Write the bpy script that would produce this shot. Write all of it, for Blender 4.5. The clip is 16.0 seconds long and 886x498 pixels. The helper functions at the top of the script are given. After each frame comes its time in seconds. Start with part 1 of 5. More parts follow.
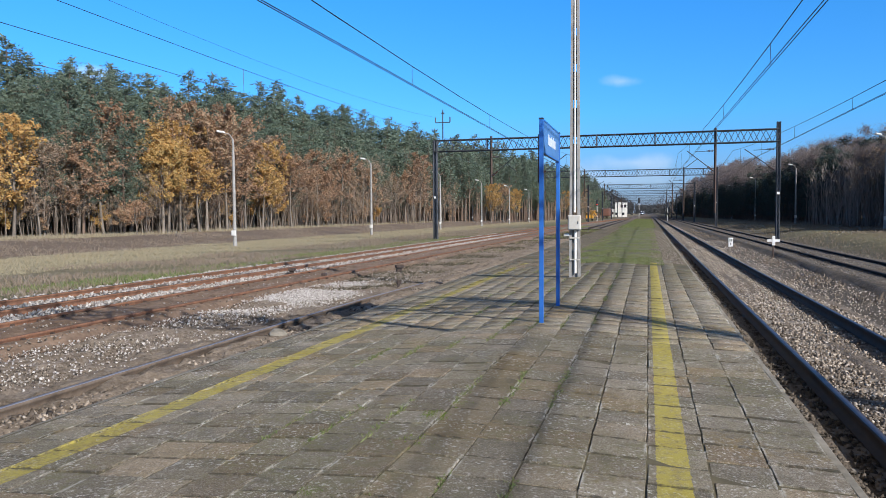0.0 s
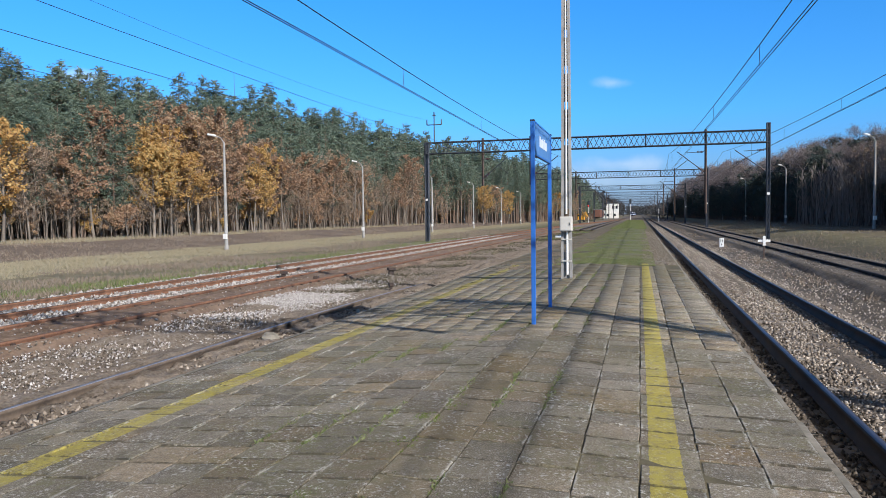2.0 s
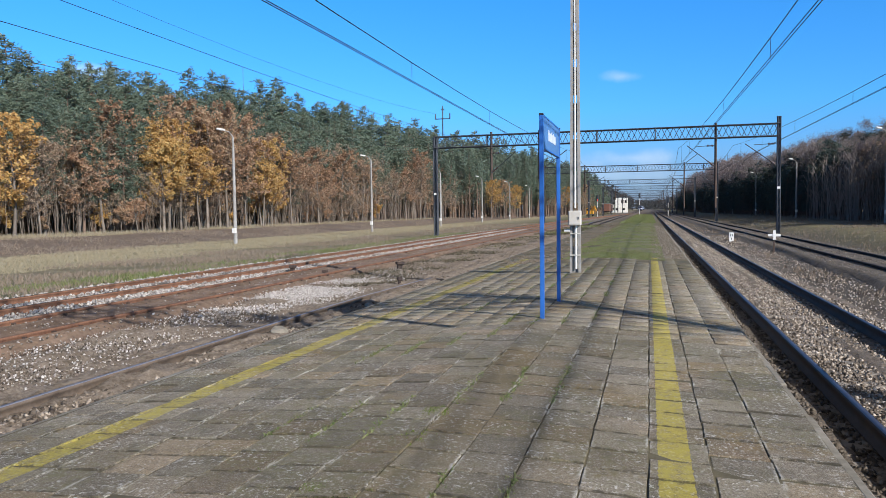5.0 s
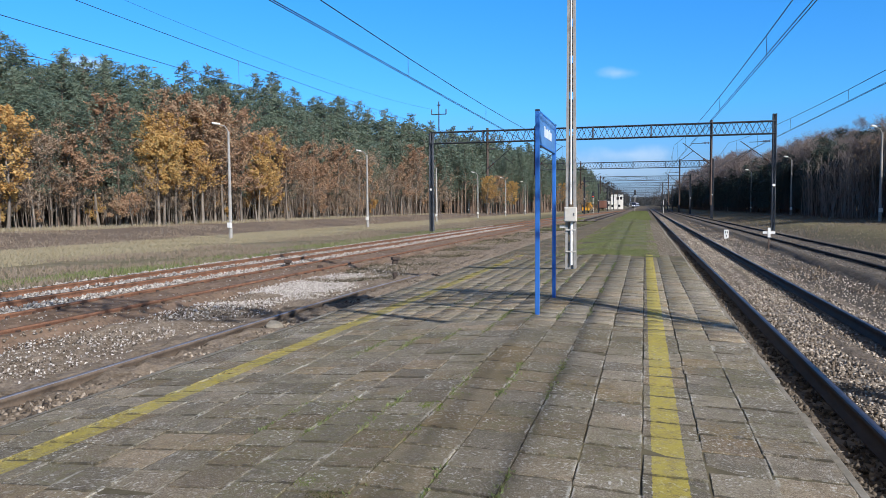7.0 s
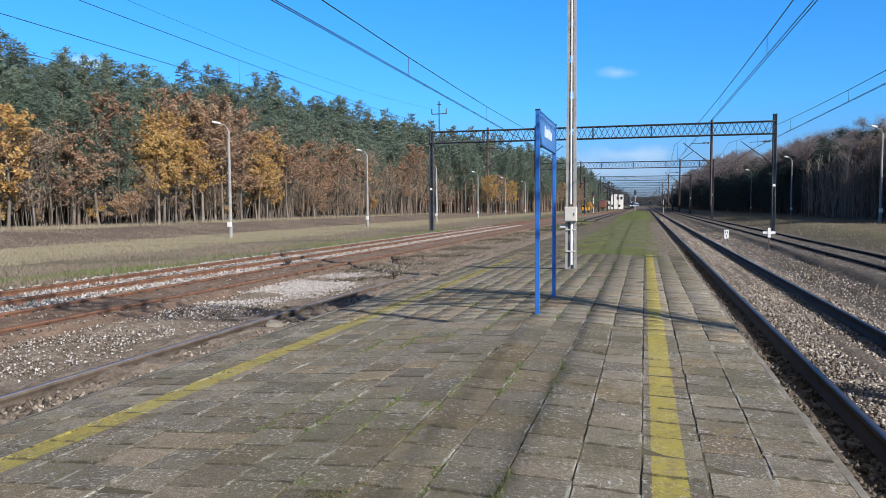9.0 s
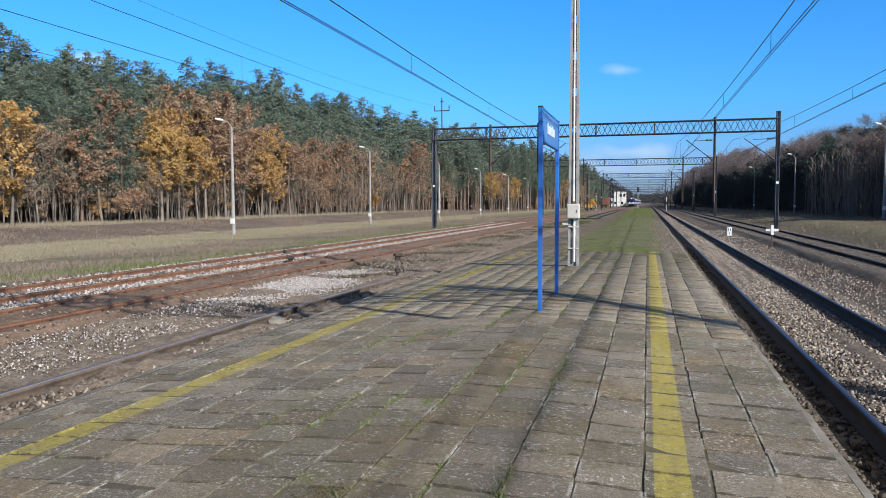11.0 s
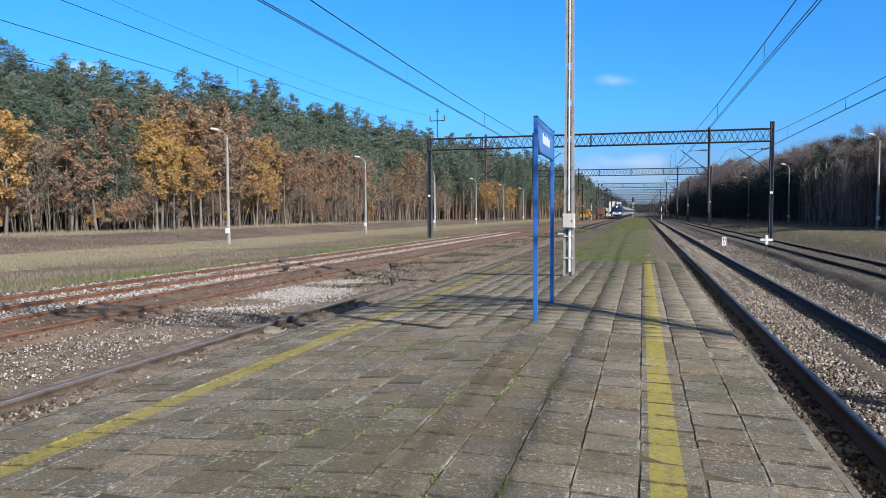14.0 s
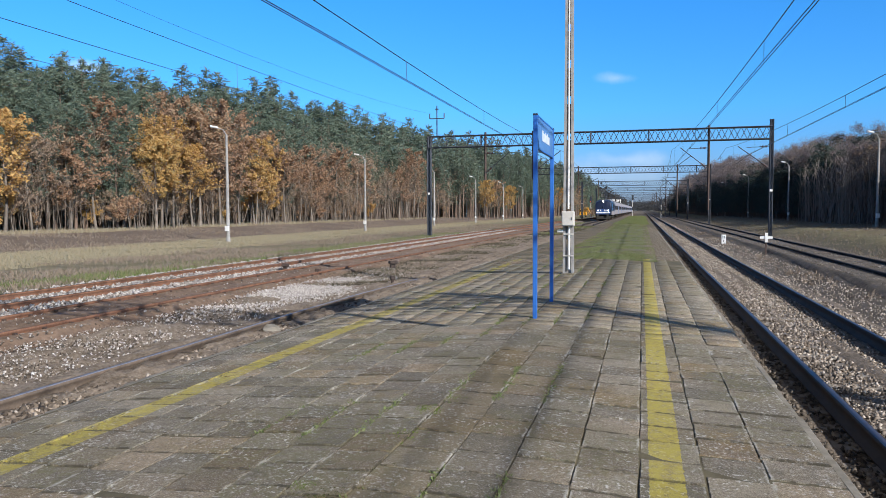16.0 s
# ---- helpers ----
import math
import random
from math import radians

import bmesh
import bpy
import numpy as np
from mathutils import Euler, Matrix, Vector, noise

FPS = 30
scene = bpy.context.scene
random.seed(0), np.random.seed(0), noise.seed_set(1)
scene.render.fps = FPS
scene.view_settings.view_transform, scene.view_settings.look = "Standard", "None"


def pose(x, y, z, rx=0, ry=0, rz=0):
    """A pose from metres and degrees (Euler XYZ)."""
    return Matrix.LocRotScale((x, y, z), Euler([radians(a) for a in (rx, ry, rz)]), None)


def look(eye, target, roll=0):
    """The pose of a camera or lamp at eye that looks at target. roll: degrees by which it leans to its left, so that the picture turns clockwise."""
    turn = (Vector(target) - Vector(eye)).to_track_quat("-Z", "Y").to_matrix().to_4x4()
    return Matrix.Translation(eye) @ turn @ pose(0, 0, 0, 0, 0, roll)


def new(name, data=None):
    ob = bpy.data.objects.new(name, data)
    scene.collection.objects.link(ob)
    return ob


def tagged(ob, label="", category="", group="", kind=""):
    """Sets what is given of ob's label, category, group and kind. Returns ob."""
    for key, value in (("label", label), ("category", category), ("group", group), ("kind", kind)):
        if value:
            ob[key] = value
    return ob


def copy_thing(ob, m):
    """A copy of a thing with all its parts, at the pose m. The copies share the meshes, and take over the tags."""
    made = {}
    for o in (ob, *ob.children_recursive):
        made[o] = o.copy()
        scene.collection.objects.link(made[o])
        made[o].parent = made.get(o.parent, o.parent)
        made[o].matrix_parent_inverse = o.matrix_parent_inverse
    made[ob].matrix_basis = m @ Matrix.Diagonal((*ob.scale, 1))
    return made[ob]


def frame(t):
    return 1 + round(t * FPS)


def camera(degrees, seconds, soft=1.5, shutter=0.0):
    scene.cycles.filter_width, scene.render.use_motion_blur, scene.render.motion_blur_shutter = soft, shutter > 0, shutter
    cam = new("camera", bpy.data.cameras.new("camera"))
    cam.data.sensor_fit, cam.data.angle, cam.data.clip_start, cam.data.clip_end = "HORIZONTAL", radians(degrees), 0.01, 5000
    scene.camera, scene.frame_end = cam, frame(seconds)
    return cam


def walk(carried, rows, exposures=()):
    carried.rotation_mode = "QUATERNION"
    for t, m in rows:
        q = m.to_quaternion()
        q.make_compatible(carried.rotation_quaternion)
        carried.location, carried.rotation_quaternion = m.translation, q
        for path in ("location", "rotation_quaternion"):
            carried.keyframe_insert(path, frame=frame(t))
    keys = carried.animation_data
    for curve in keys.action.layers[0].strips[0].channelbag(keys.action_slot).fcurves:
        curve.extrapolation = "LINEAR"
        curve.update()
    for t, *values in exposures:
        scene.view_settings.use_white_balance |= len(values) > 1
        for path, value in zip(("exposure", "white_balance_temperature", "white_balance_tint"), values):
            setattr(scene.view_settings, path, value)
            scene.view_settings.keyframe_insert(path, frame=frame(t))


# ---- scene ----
cam = camera(62.2, 16.0, 0.85)
EYE = 1.517
TURNS = [
    (0.0, 87.297, 0.379, 15.621), (0.5, 87.334, 0.483, 15.689), (1.0, 87.279, 0.617, 15.504), (1.5, 87.466, 0.636, 15.050),
    (2.0, 87.463, 0.700, 14.992), (2.5, 87.315, 0.624, 15.309), (3.0, 87.229, 0.862, 15.607), (3.5, 87.317, 0.471, 15.689),
    (4.0, 87.110, 0.733, 15.777), (6.5, 86.901, 0.440, 15.365), (7.0, 86.683, 0.385, 15.317), (7.5, 86.504, 0.448, 15.435),
    (8.0, 86.498, 0.448, 15.366), (8.5, 86.585, 0.291, 15.385), (9.0, 86.649, 0.284, 15.326), (11.5, 86.392, 0.215, 15.558),
    (12.0, 86.445, 0.210, 15.484), (12.5, 86.461, 0.199, 15.455), (13.0, 86.539, 0.256, 15.385), (13.5, 86.628, 0.183, 15.290),
    (14.0, 87.175, 0.194, 15.177), (14.5, 87.200, 0.201, 15.049), (15.0, 87.305, 0.164, 15.053), (15.5, 87.130, 0.099, 15.171),
    (16.0, 87.007, 0.206, 15.147)]
walk(cam, [(t, pose(0, 0, EYE - 0.0007 * t, rx, ry, rz)) for t, rx, ry, rz in TURNS], [(0, 0.14), (16, 0.14)])

# ---- light ----
SUN_TO = Vector((math.cos(radians(142)), math.sin(radians(142)), 0))      # the way the shadows fall
SUN_EL = radians(27.5)
sun_from = Vector((-SUN_TO.x * math.cos(SUN_EL), -SUN_TO.y * math.cos(SUN_EL), math.sin(SUN_EL)))
world = bpy.data.worlds.new("sky_world")
scene.world = world
world.use_nodes = True
wn, wl = world.node_tree.nodes, world.node_tree.links
sky = wn.new("ShaderNodeTexSky")
sky.sky_type, sky.sun_disc = "NISHITA", False
sky.sun_elevation, sky.sun_rotation = SUN_EL, math.atan2(sun_from.x, sun_from.y)
sky.air_density, sky.dust_density, sky.ozone_density = 1.0, 0.35, 1.0
deep = wn.new("ShaderNodeMix")
deep.data_type, deep.blend_type = "RGBA", "MULTIPLY"
deep.inputs[0].default_value = 1.0
wl.new(sky.outputs[0], deep.inputs[6])
# violet-blue towards the horizon, deep azure above it, milky overhead
where = wn.new("ShaderNodeTexCoord")
up = wn.new("ShaderNodeSeparateXYZ")
wl.new(where.outputs["Generated"], up.inputs[0])
tone = wn.new("ShaderNodeValToRGB")
tone.color_ramp.elements[0].position, tone.color_ramp.elements[0].color = 0.0, (0.25, 0.36, 0.76, 1)
tone.color_ramp.elements[1].position, tone.color_ramp.elements[1].color = 0.32, (0.16, 0.76, 1.44, 1)
for height, tint in ((0.05, (0.27, 0.46, 0.92, 1)), (0.13, (0.21, 0.66, 1.25, 1)), (0.55, (0.72, 0.44, 0.28, 1))):
    tone.color_ramp.elements.new(height).color = tint
wl.new(up.outputs[2], tone.inputs[0])
wl.new(tone.outputs[0], deep.inputs[7])
# a few thin wisps of cloud, low in the sky
puff = wn.new("ShaderNodeTexNoise")
puff.inputs["Scale"].default_value, puff.inputs["Detail"].default_value = 16.0, 5.0
wl.new(where.outputs["Generated"], puff.inputs["Vector"])


def wisp(centre, across, tall, strength):
    """How thick one wisp is: thickest at its centre, thinning out unevenly."""
    off = wn.new("ShaderNodeVectorMath")
    off.operation = "SUBTRACT"
    off.inputs[1].default_value = centre
    wl.new(where.outputs["Generated"], off.inputs[0])
    size = wn.new("ShaderNodeVectorMath")
    size.operation = "MULTIPLY"
    size.inputs[1].default_value = (1 / across, 1 / across, 1 / tall)
    wl.new(off.outputs[0], size.inputs[0])
    far = wn.new("ShaderNodeVectorMath")
    far.operation = "LENGTH"
    wl.new(size.outputs[0], far.inputs[0])
    ragged = wn.new("ShaderNodeMath")
    ragged.operation = "MULTIPLY_ADD"
    ragged.inputs[1].default_value = -2.2
    wl.new(puff.outputs["Fac"], ragged.inputs[0])
    wl.new(far.outputs["Value"], ragged.inputs[2])
    thick = wn.new("ShaderNodeMapRange")
    thick.interpolation_type = "SMOOTHSTEP"
    thick.inputs["From Min"].default_value, thick.inputs["From Max"].default_value = -1.0, 0.1
    thick.inputs["To Min"].default_value, thick.inputs["To Max"].default_value = strength, 0.0
    wl.new(ragged.outputs[0], thick.inputs["Value"])
    return thick.outputs["Result"]


veil = None
for centre, across, tall, strength in (((-0.035, 0.985, 0.170), 0.030, 0.009, 0.30), ((-0.642, 0.744, 0.172), 0.034, 0.008, 0.35), ((-0.017, 0.997, 0.066), 0.055, 0.013, 0.35), ((-0.06, 0.99, 0.045), 0.13, 0.016, 0.22)):
    one = wisp(centre, across, tall, strength)
    if veil is None:
        veil = one
    else:
        more = wn.new("ShaderNodeMath")
        more.operation = "ADD"
        wl.new(veil, more.inputs[0])
        wl.new(one, more.inputs[1])
        veil = more.outputs[0]
clouds = wn.new("ShaderNodeMix")
clouds.data_type = "RGBA"
wl.new(veil, clouds.inputs[0])
wl.new(deep.outputs[2], clouds.inputs[6])
clouds.inputs[7].default_value = (6.0, 6.6, 7.4, 1)
wl.new(clouds.outputs[2], wn["Background"].inputs[0])
wn["Background"].inputs[1].default_value = 0.138
lamp = bpy.data.lights.new("sun", "SUN")
lamp.energy, lamp.angle, lamp.color = 5.5, radians(0.5), (1.0, 0.945, 0.875)
sun = new("sun", lamp)
sun.matrix_world = look((0, 0, 60), Vector((0, 0, 60)) - sun_from)


# ---- materials ----
def material(name, rough=0.8, metal=0.0):
    m = bpy.data.materials.new(name)
    m.use_nodes = True
    n, l = m.node_tree.nodes, m.node_tree.links
    b = n["Principled BSDF"]
    b.inputs["Roughness"].default_value, b.inputs["Metallic"].default_value = rough, metal
    return m, n, l, b


def ramp(n, l, source, stops):
    r = n.new("ShaderNodeValToRGB")
    while len(r.color_ramp.elements) < len(stops):
        r.color_ramp.elements.new(0.5)
    for e, (p, c) in zip(r.color_ramp.elements, stops):
        e.position, e.color = p, (*c, 1) if len(c) == 3 else c
    l.new(source, r.inputs[0])
    return r.outputs[0]


def noise_tex(n, l, scale, detail=4.0, rough=0.6, vector=None):
    t = n.new("ShaderNodeTexNoise")
    t.inputs["Scale"].default_value, t.inputs["Detail"].default_value, t.inputs["Roughness"].default_value = scale, detail, rough
    if vector is not None:
        l.new(vector, t.inputs["Vector"])
    return t.outputs["Fac"]


def world_position(n):
    return n.new("ShaderNodeNewGeometry").outputs["Position"]


def mix(n, l, fac, a, b, blend="MIX"):
    x = n.new("ShaderNodeMix")
    x.data_type, x.blend_type = "RGBA", blend
    for v, i in ((fac, 0), (a, 6), (b, 7)):
        if isinstance(v, (int, float)):
            x.inputs[i].default_value = v
        elif isinstance(v, tuple):
            x.inputs[i].default_value = (*v, 1)
        else:
            l.new(v, x.inputs[i])
    return x.outputs[2]


def calc(n, l, op, a, b=0.0, c=0.0):
    x = n.new("ShaderNodeMath")
    x.operation = op
    for v, i in ((a, 0), (b, 1), (c, 2)):
        if isinstance(v, (int, float)):
            x.inputs[i].default_value = v
        else:
            l.new(v, x.inputs[i])
    return x.outputs[0]


def bump(n, l, b, height, strength=0.5, distance=0.02):
    x = n.new("ShaderNodeBump")
    x.inputs["Strength"].default_value, x.inputs["Distance"].default_value = strength, distance
    l.new(height, x.inputs["Height"])
    l.new(x.outputs[0], b.inputs["Normal"])


def grainy(name, dark, light, scale, rough=0.8, metal=0.0, coarse=0.6, relief=0.3, distance=0.01, spread=0.0):
    """Two scales of grain between two colours; spread: how far whole pieces differ."""
    m, n, l, b = material(name, rough, metal)
    p = world_position(n)
    fine, broad = noise_tex(n, l, scale, 6, 0.7, p), noise_tex(n, l, scale * 0.13, 4, 0.6, p)
    f = calc(n, l, "ADD", calc(n, l, "MULTIPLY", fine, 1 - coarse), calc(n, l, "MULTIPLY", broad, coarse))
    c = ramp(n, l, f, [(0.36, dark), (0.64, light)])
    if spread:
        v = calc(n, l, "MULTIPLY_ADD", n.new("ShaderNodeObjectInfo").outputs["Random"], spread, 1 - spread / 2)
        h = n.new("ShaderNodeHueSaturation")
        l.new(v, h.inputs["Value"])
        l.new(c, h.inputs["Color"])
        c = h.outputs[0]
    l.new(c, b.inputs["Base Color"])
    if relief:
        bump(n, l, b, fine, relief, distance)
    return m


def leafy(name, colours, rough=0.7, shine=0.25):
    """Leaves: each clump its own tone, each tree a little different; thin, so light comes through."""
    m, n, l, b = material(name, rough)
    island = n.new("ShaderNodeNewGeometry").outputs["Random Per Island"]
    own = n.new("ShaderNodeObjectInfo").outputs["Random"]
    f = calc(n, l, "ADD", calc(n, l, "MULTIPLY", island, 0.65), calc(n, l, "MULTIPLY", own, 0.35))
    stops = [(0.12 + 0.76 * i / (len(colours) - 1), c) for i, c in enumerate(colours)]
    c = ramp(n, l, f, stops)
    l.new(c, b.inputs["Base Color"])
    t = n.new("ShaderNodeBsdfTranslucent")
    l.new(c, t.inputs[0])
    s = n.new("ShaderNodeMixShader")
    s.inputs[0].default_value = shine
    l.new(b.outputs[0], s.inputs[1])
    l.new(t.outputs[0], s.inputs[2])
    l.new(s.outputs[0], n["Material Output"].inputs[0])
    return m


def slab_material():
    """Weathered grey concrete paving with moss, rust-brown stain and two worn yellow lines."""
    m, n, l, b = material("paving_concrete", 0.88)
    p = world_position(n)
    place = n.new("ShaderNodeSeparateXYZ")
    l.new(p, place.inputs[0])
    fine, mid, broad = noise_tex(n, l, 85, 6, 0.8, p), noise_tex(n, l, 15, 6, 0.75, p), noise_tex(n, l, 0.8, 4, 0.6, p)
    f = calc(n, l, "ADD", calc(n, l, "MULTIPLY", fine, 0.65), calc(n, l, "MULTIPLY", mid, 0.35))
    c = ramp(n, l, f, [(0.34, (0.075, 0.06, 0.042)), (0.50, (0.222, 0.188, 0.14)), (0.66, (0.48, 0.42, 0.34))])
    h = n.new("ShaderNodeHueSaturation")
    l.new(calc(n, l, "MULTIPLY_ADD", n.new("ShaderNodeObjectInfo").outputs["Random"], 0.75, 0.62), h.inputs["Value"])
    l.new(c, h.inputs["Color"])
    h2 = n.new("ShaderNodeHueSaturation")
    l.new(calc(n, l, "MULTIPLY_ADD", n.new("ShaderNodeNewGeometry").outputs["Random Per Island"], 0.3, 0.85), h2.inputs["Value"])
    l.new(h.outputs[0], h2.inputs["Color"])
    c = h2.outputs[0]
    tint = n.new("ShaderNodeTexWhiteNoise")
    tint.noise_dimensions = "1D"
    own = calc(n, l, "ADD", n.new("ShaderNodeObjectInfo").outputs["Random"], n.new("ShaderNodeNewGeometry").outputs["Random Per Island"])
    l.new(calc(n, l, "MULTIPLY", own, 37.0), tint.inputs["W"])
    c = mix(n, l, ramp(n, l, tint.outputs["Value"], [(0.55, (0, 0, 0)), (0.95, (0.75, 0.75, 0.75))]), c, mix(n, l, 1.0, c, (1.12, 0.92, 0.70), "MULTIPLY"))
    grit = noise_tex(n, l, 105, 3, 0.85, p)
    c = mix(n, l, ramp(n, l, grit, [(0.54, (0, 0, 0)), (0.66, (0.7, 0.7, 0.7))]), c, (0.54, 0.50, 0.43))
    c = mix(n, l, ramp(n, l, grit, [(0.33, (0.75, 0.75, 0.75)), (0.45, (0, 0, 0))]), c, (0.055, 0.045, 0.03))
    moss = calc(n, l, "MULTIPLY", ramp(n, l, broad, [(0.40, (0, 0, 0)), (0.56, (1, 1, 1))]), ramp(n, l, mid, [(0.42, (0, 0, 0)), (0.60, (0.7, 0.7, 0.7))]))
    c = mix(n, l, moss, c, (0.13, 0.125, 0.045))
    ochre = calc(n, l, "MULTIPLY", ramp(n, l, noise_tex(n, l, 1.1, 3, 0.5, p), [(0.56, (0, 0, 0)), (0.66, (1, 1, 1))]), ramp(n, l, mid, [(0.4, (0, 0, 0)), (0.6, (0.6, 0.6, 0.6))]))
    c = mix(n, l, ochre, c, (0.22, 0.135, 0.03))
    rusty = calc(n, l, "MULTIPLY", ramp(n, l, calc(n, l, "ABSOLUTE", calc(n, l, "ADD", place.outputs[0], 1.26)), [(0.15, (1, 1, 1)), (0.21, (0, 0, 0))]),
                 ramp(n, l, calc(n, l, "DIVIDE", calc(n, l, "ADD", place.outputs[1], calc(n, l, "MULTIPLY", broad, 1.5)), 12.0), [(0.34, (0.15, 0.15, 0.15)), (0.60, (0.62, 0.62, 0.62)), (0.68, (0.8, 0.8, 0.8)), (0.72, (0, 0, 0))]))
    c = mix(n, l, calc(n, l, "MULTIPLY", rusty, ramp(n, l, fine, [(0.35, (0.5, 0.5, 0.5)), (0.6, (1, 1, 1))])), c, (0.185, 0.125, 0.045))      # one row of rust-stained slabs
    pale = calc(n, l, "MULTIPLY", ramp(n, l, noise_tex(n, l, 34, 4, 0.7, p), [(0.56, (0, 0, 0)), (0.61, (0.85, 0.85, 0.85))]), ramp(n, l, noise_tex(n, l, 2.3, 4, 0.7, p), [(0.42, (0.1, 0.1, 0.1)), (0.60, (1, 1, 1))]))
    c = mix(n, l, pale, c, (0.66, 0.64, 0.60))
    ragged = calc(n, l, "MULTIPLY_ADD", noise_tex(n, l, 1.7, 5, 0.7, p), 2.4, -1.2)
    trodden = ramp(n, l, calc(n, l, "ABSOLUTE", calc(n, l, "ADD", calc(n, l, "ADD", place.outputs[0], 1.0), ragged)), [(0.45, (0.36, 0.36, 0.36)), (1.0, (0, 0, 0))])
    c = mix(n, l, calc(n, l, "MULTIPLY", trodden, ramp(n, l, mid, [(0.38, (0.25, 0.25, 0.25)), (0.6, (1, 1, 1))])), c, (0.10, 0.085, 0.052))      # trodden-in dirt along the middle
    overgrown = calc(n, l, "MULTIPLY", ramp(n, l, calc(n, l, "DIVIDE", calc(n, l, "ADD", place.outputs[1], ragged), 30.0), [(0.43, (0, 0, 0)), (0.68, (0.7, 0.7, 0.7))]), ramp(n, l, fine, [(0.36, (0.4, 0.4, 0.4)), (0.6, (1, 1, 1))]))
    c = mix(n, l, overgrown, c, (0.095, 0.09, 0.05))      # moss and soil towards the worn end
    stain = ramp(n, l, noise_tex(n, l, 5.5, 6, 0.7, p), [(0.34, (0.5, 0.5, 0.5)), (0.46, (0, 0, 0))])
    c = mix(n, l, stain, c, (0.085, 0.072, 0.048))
    edge = calc(n, l, "MULTIPLY_ADD", noise_tex(n, l, 25, 3, 0.6, p), 0.03, -0.015)
    line = None
    for mid_x, half, keep in ((0.152, 0.098, 0.51), (-3.90, 0.125, 0.53)):
        d = calc(n, l, "ABSOLUTE", calc(n, l, "ADD", calc(n, l, "SUBTRACT", place.outputs[0], mid_x), edge))
        on = calc(n, l, "LESS_THAN", d, half)
        worn = ramp(n, l, calc(n, l, "ADD", calc(n, l, "MULTIPLY", fine, 0.35), calc(n, l, "MULTIPLY", mid, 0.65)), [(keep - 0.13, (0.25, 0.25, 0.25)), (keep + 0.02, (0.93, 0.93, 0.93))])
        on = calc(n, l, "MULTIPLY", on, worn)
        line = on if line is None else calc(n, l, "MAXIMUM", line, on)
    line = calc(n, l, "MULTIPLY", line, calc(n, l, "LESS_THAN", place.outputs[1], 23.9))
    c = mix(n, l, line, c, mix(n, l, 0.25, (0.52, 0.43, 0.05), c))
    uv = n.new("ShaderNodeSeparateXYZ")
    l.new(n.new("ShaderNodeUVMap").outputs[0], uv.inputs[0])
    near = [calc(n, l, "MULTIPLY", calc(n, l, "MINIMUM", uv.outputs[i], calc(n, l, "SUBTRACT", 1.0, uv.outputs[i])), k) for i, k in ((0, 1.35), (1, 0.55))]
    rim = calc(n, l, "MINIMUM", near[0], near[1])
    rim = calc(n, l, "ADD", rim, calc(n, l, "MULTIPLY_ADD", noise_tex(n, l, 14, 5, 0.7, p), 0.15, -0.07))
    grime = ramp(n, l, rim, [(0.003, (0.85, 0.85, 0.85)), (0.026, (0, 0, 0))])
    c = mix(n, l, grime, c, (0.042, 0.036, 0.022))
    lime = calc(n, l, "MULTIPLY", ramp(n, l, calc(n, l, "ADD", near[0], calc(n, l, "MULTIPLY_ADD", noise_tex(n, l, 20, 5, 0.75, p), 0.24, -0.10)), [(0.025, (0, 0, 0)), (0.045, (0.85, 0.85, 0.85)), (0.11, (0, 0, 0))]), ramp(n, l, noise_tex(n, l, 3.2, 4, 0.6, p), [(0.51, (0, 0, 0)), (0.61, (1, 1, 1))]))
    c = mix(n, l, lime, c, (0.52, 0.50, 0.45))
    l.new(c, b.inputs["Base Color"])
    bump(n, l, b, calc(n, l, "ADD", f, calc(n, l, "MULTIPLY", grit, 0.35)), 0.9, 0.012)
    return m


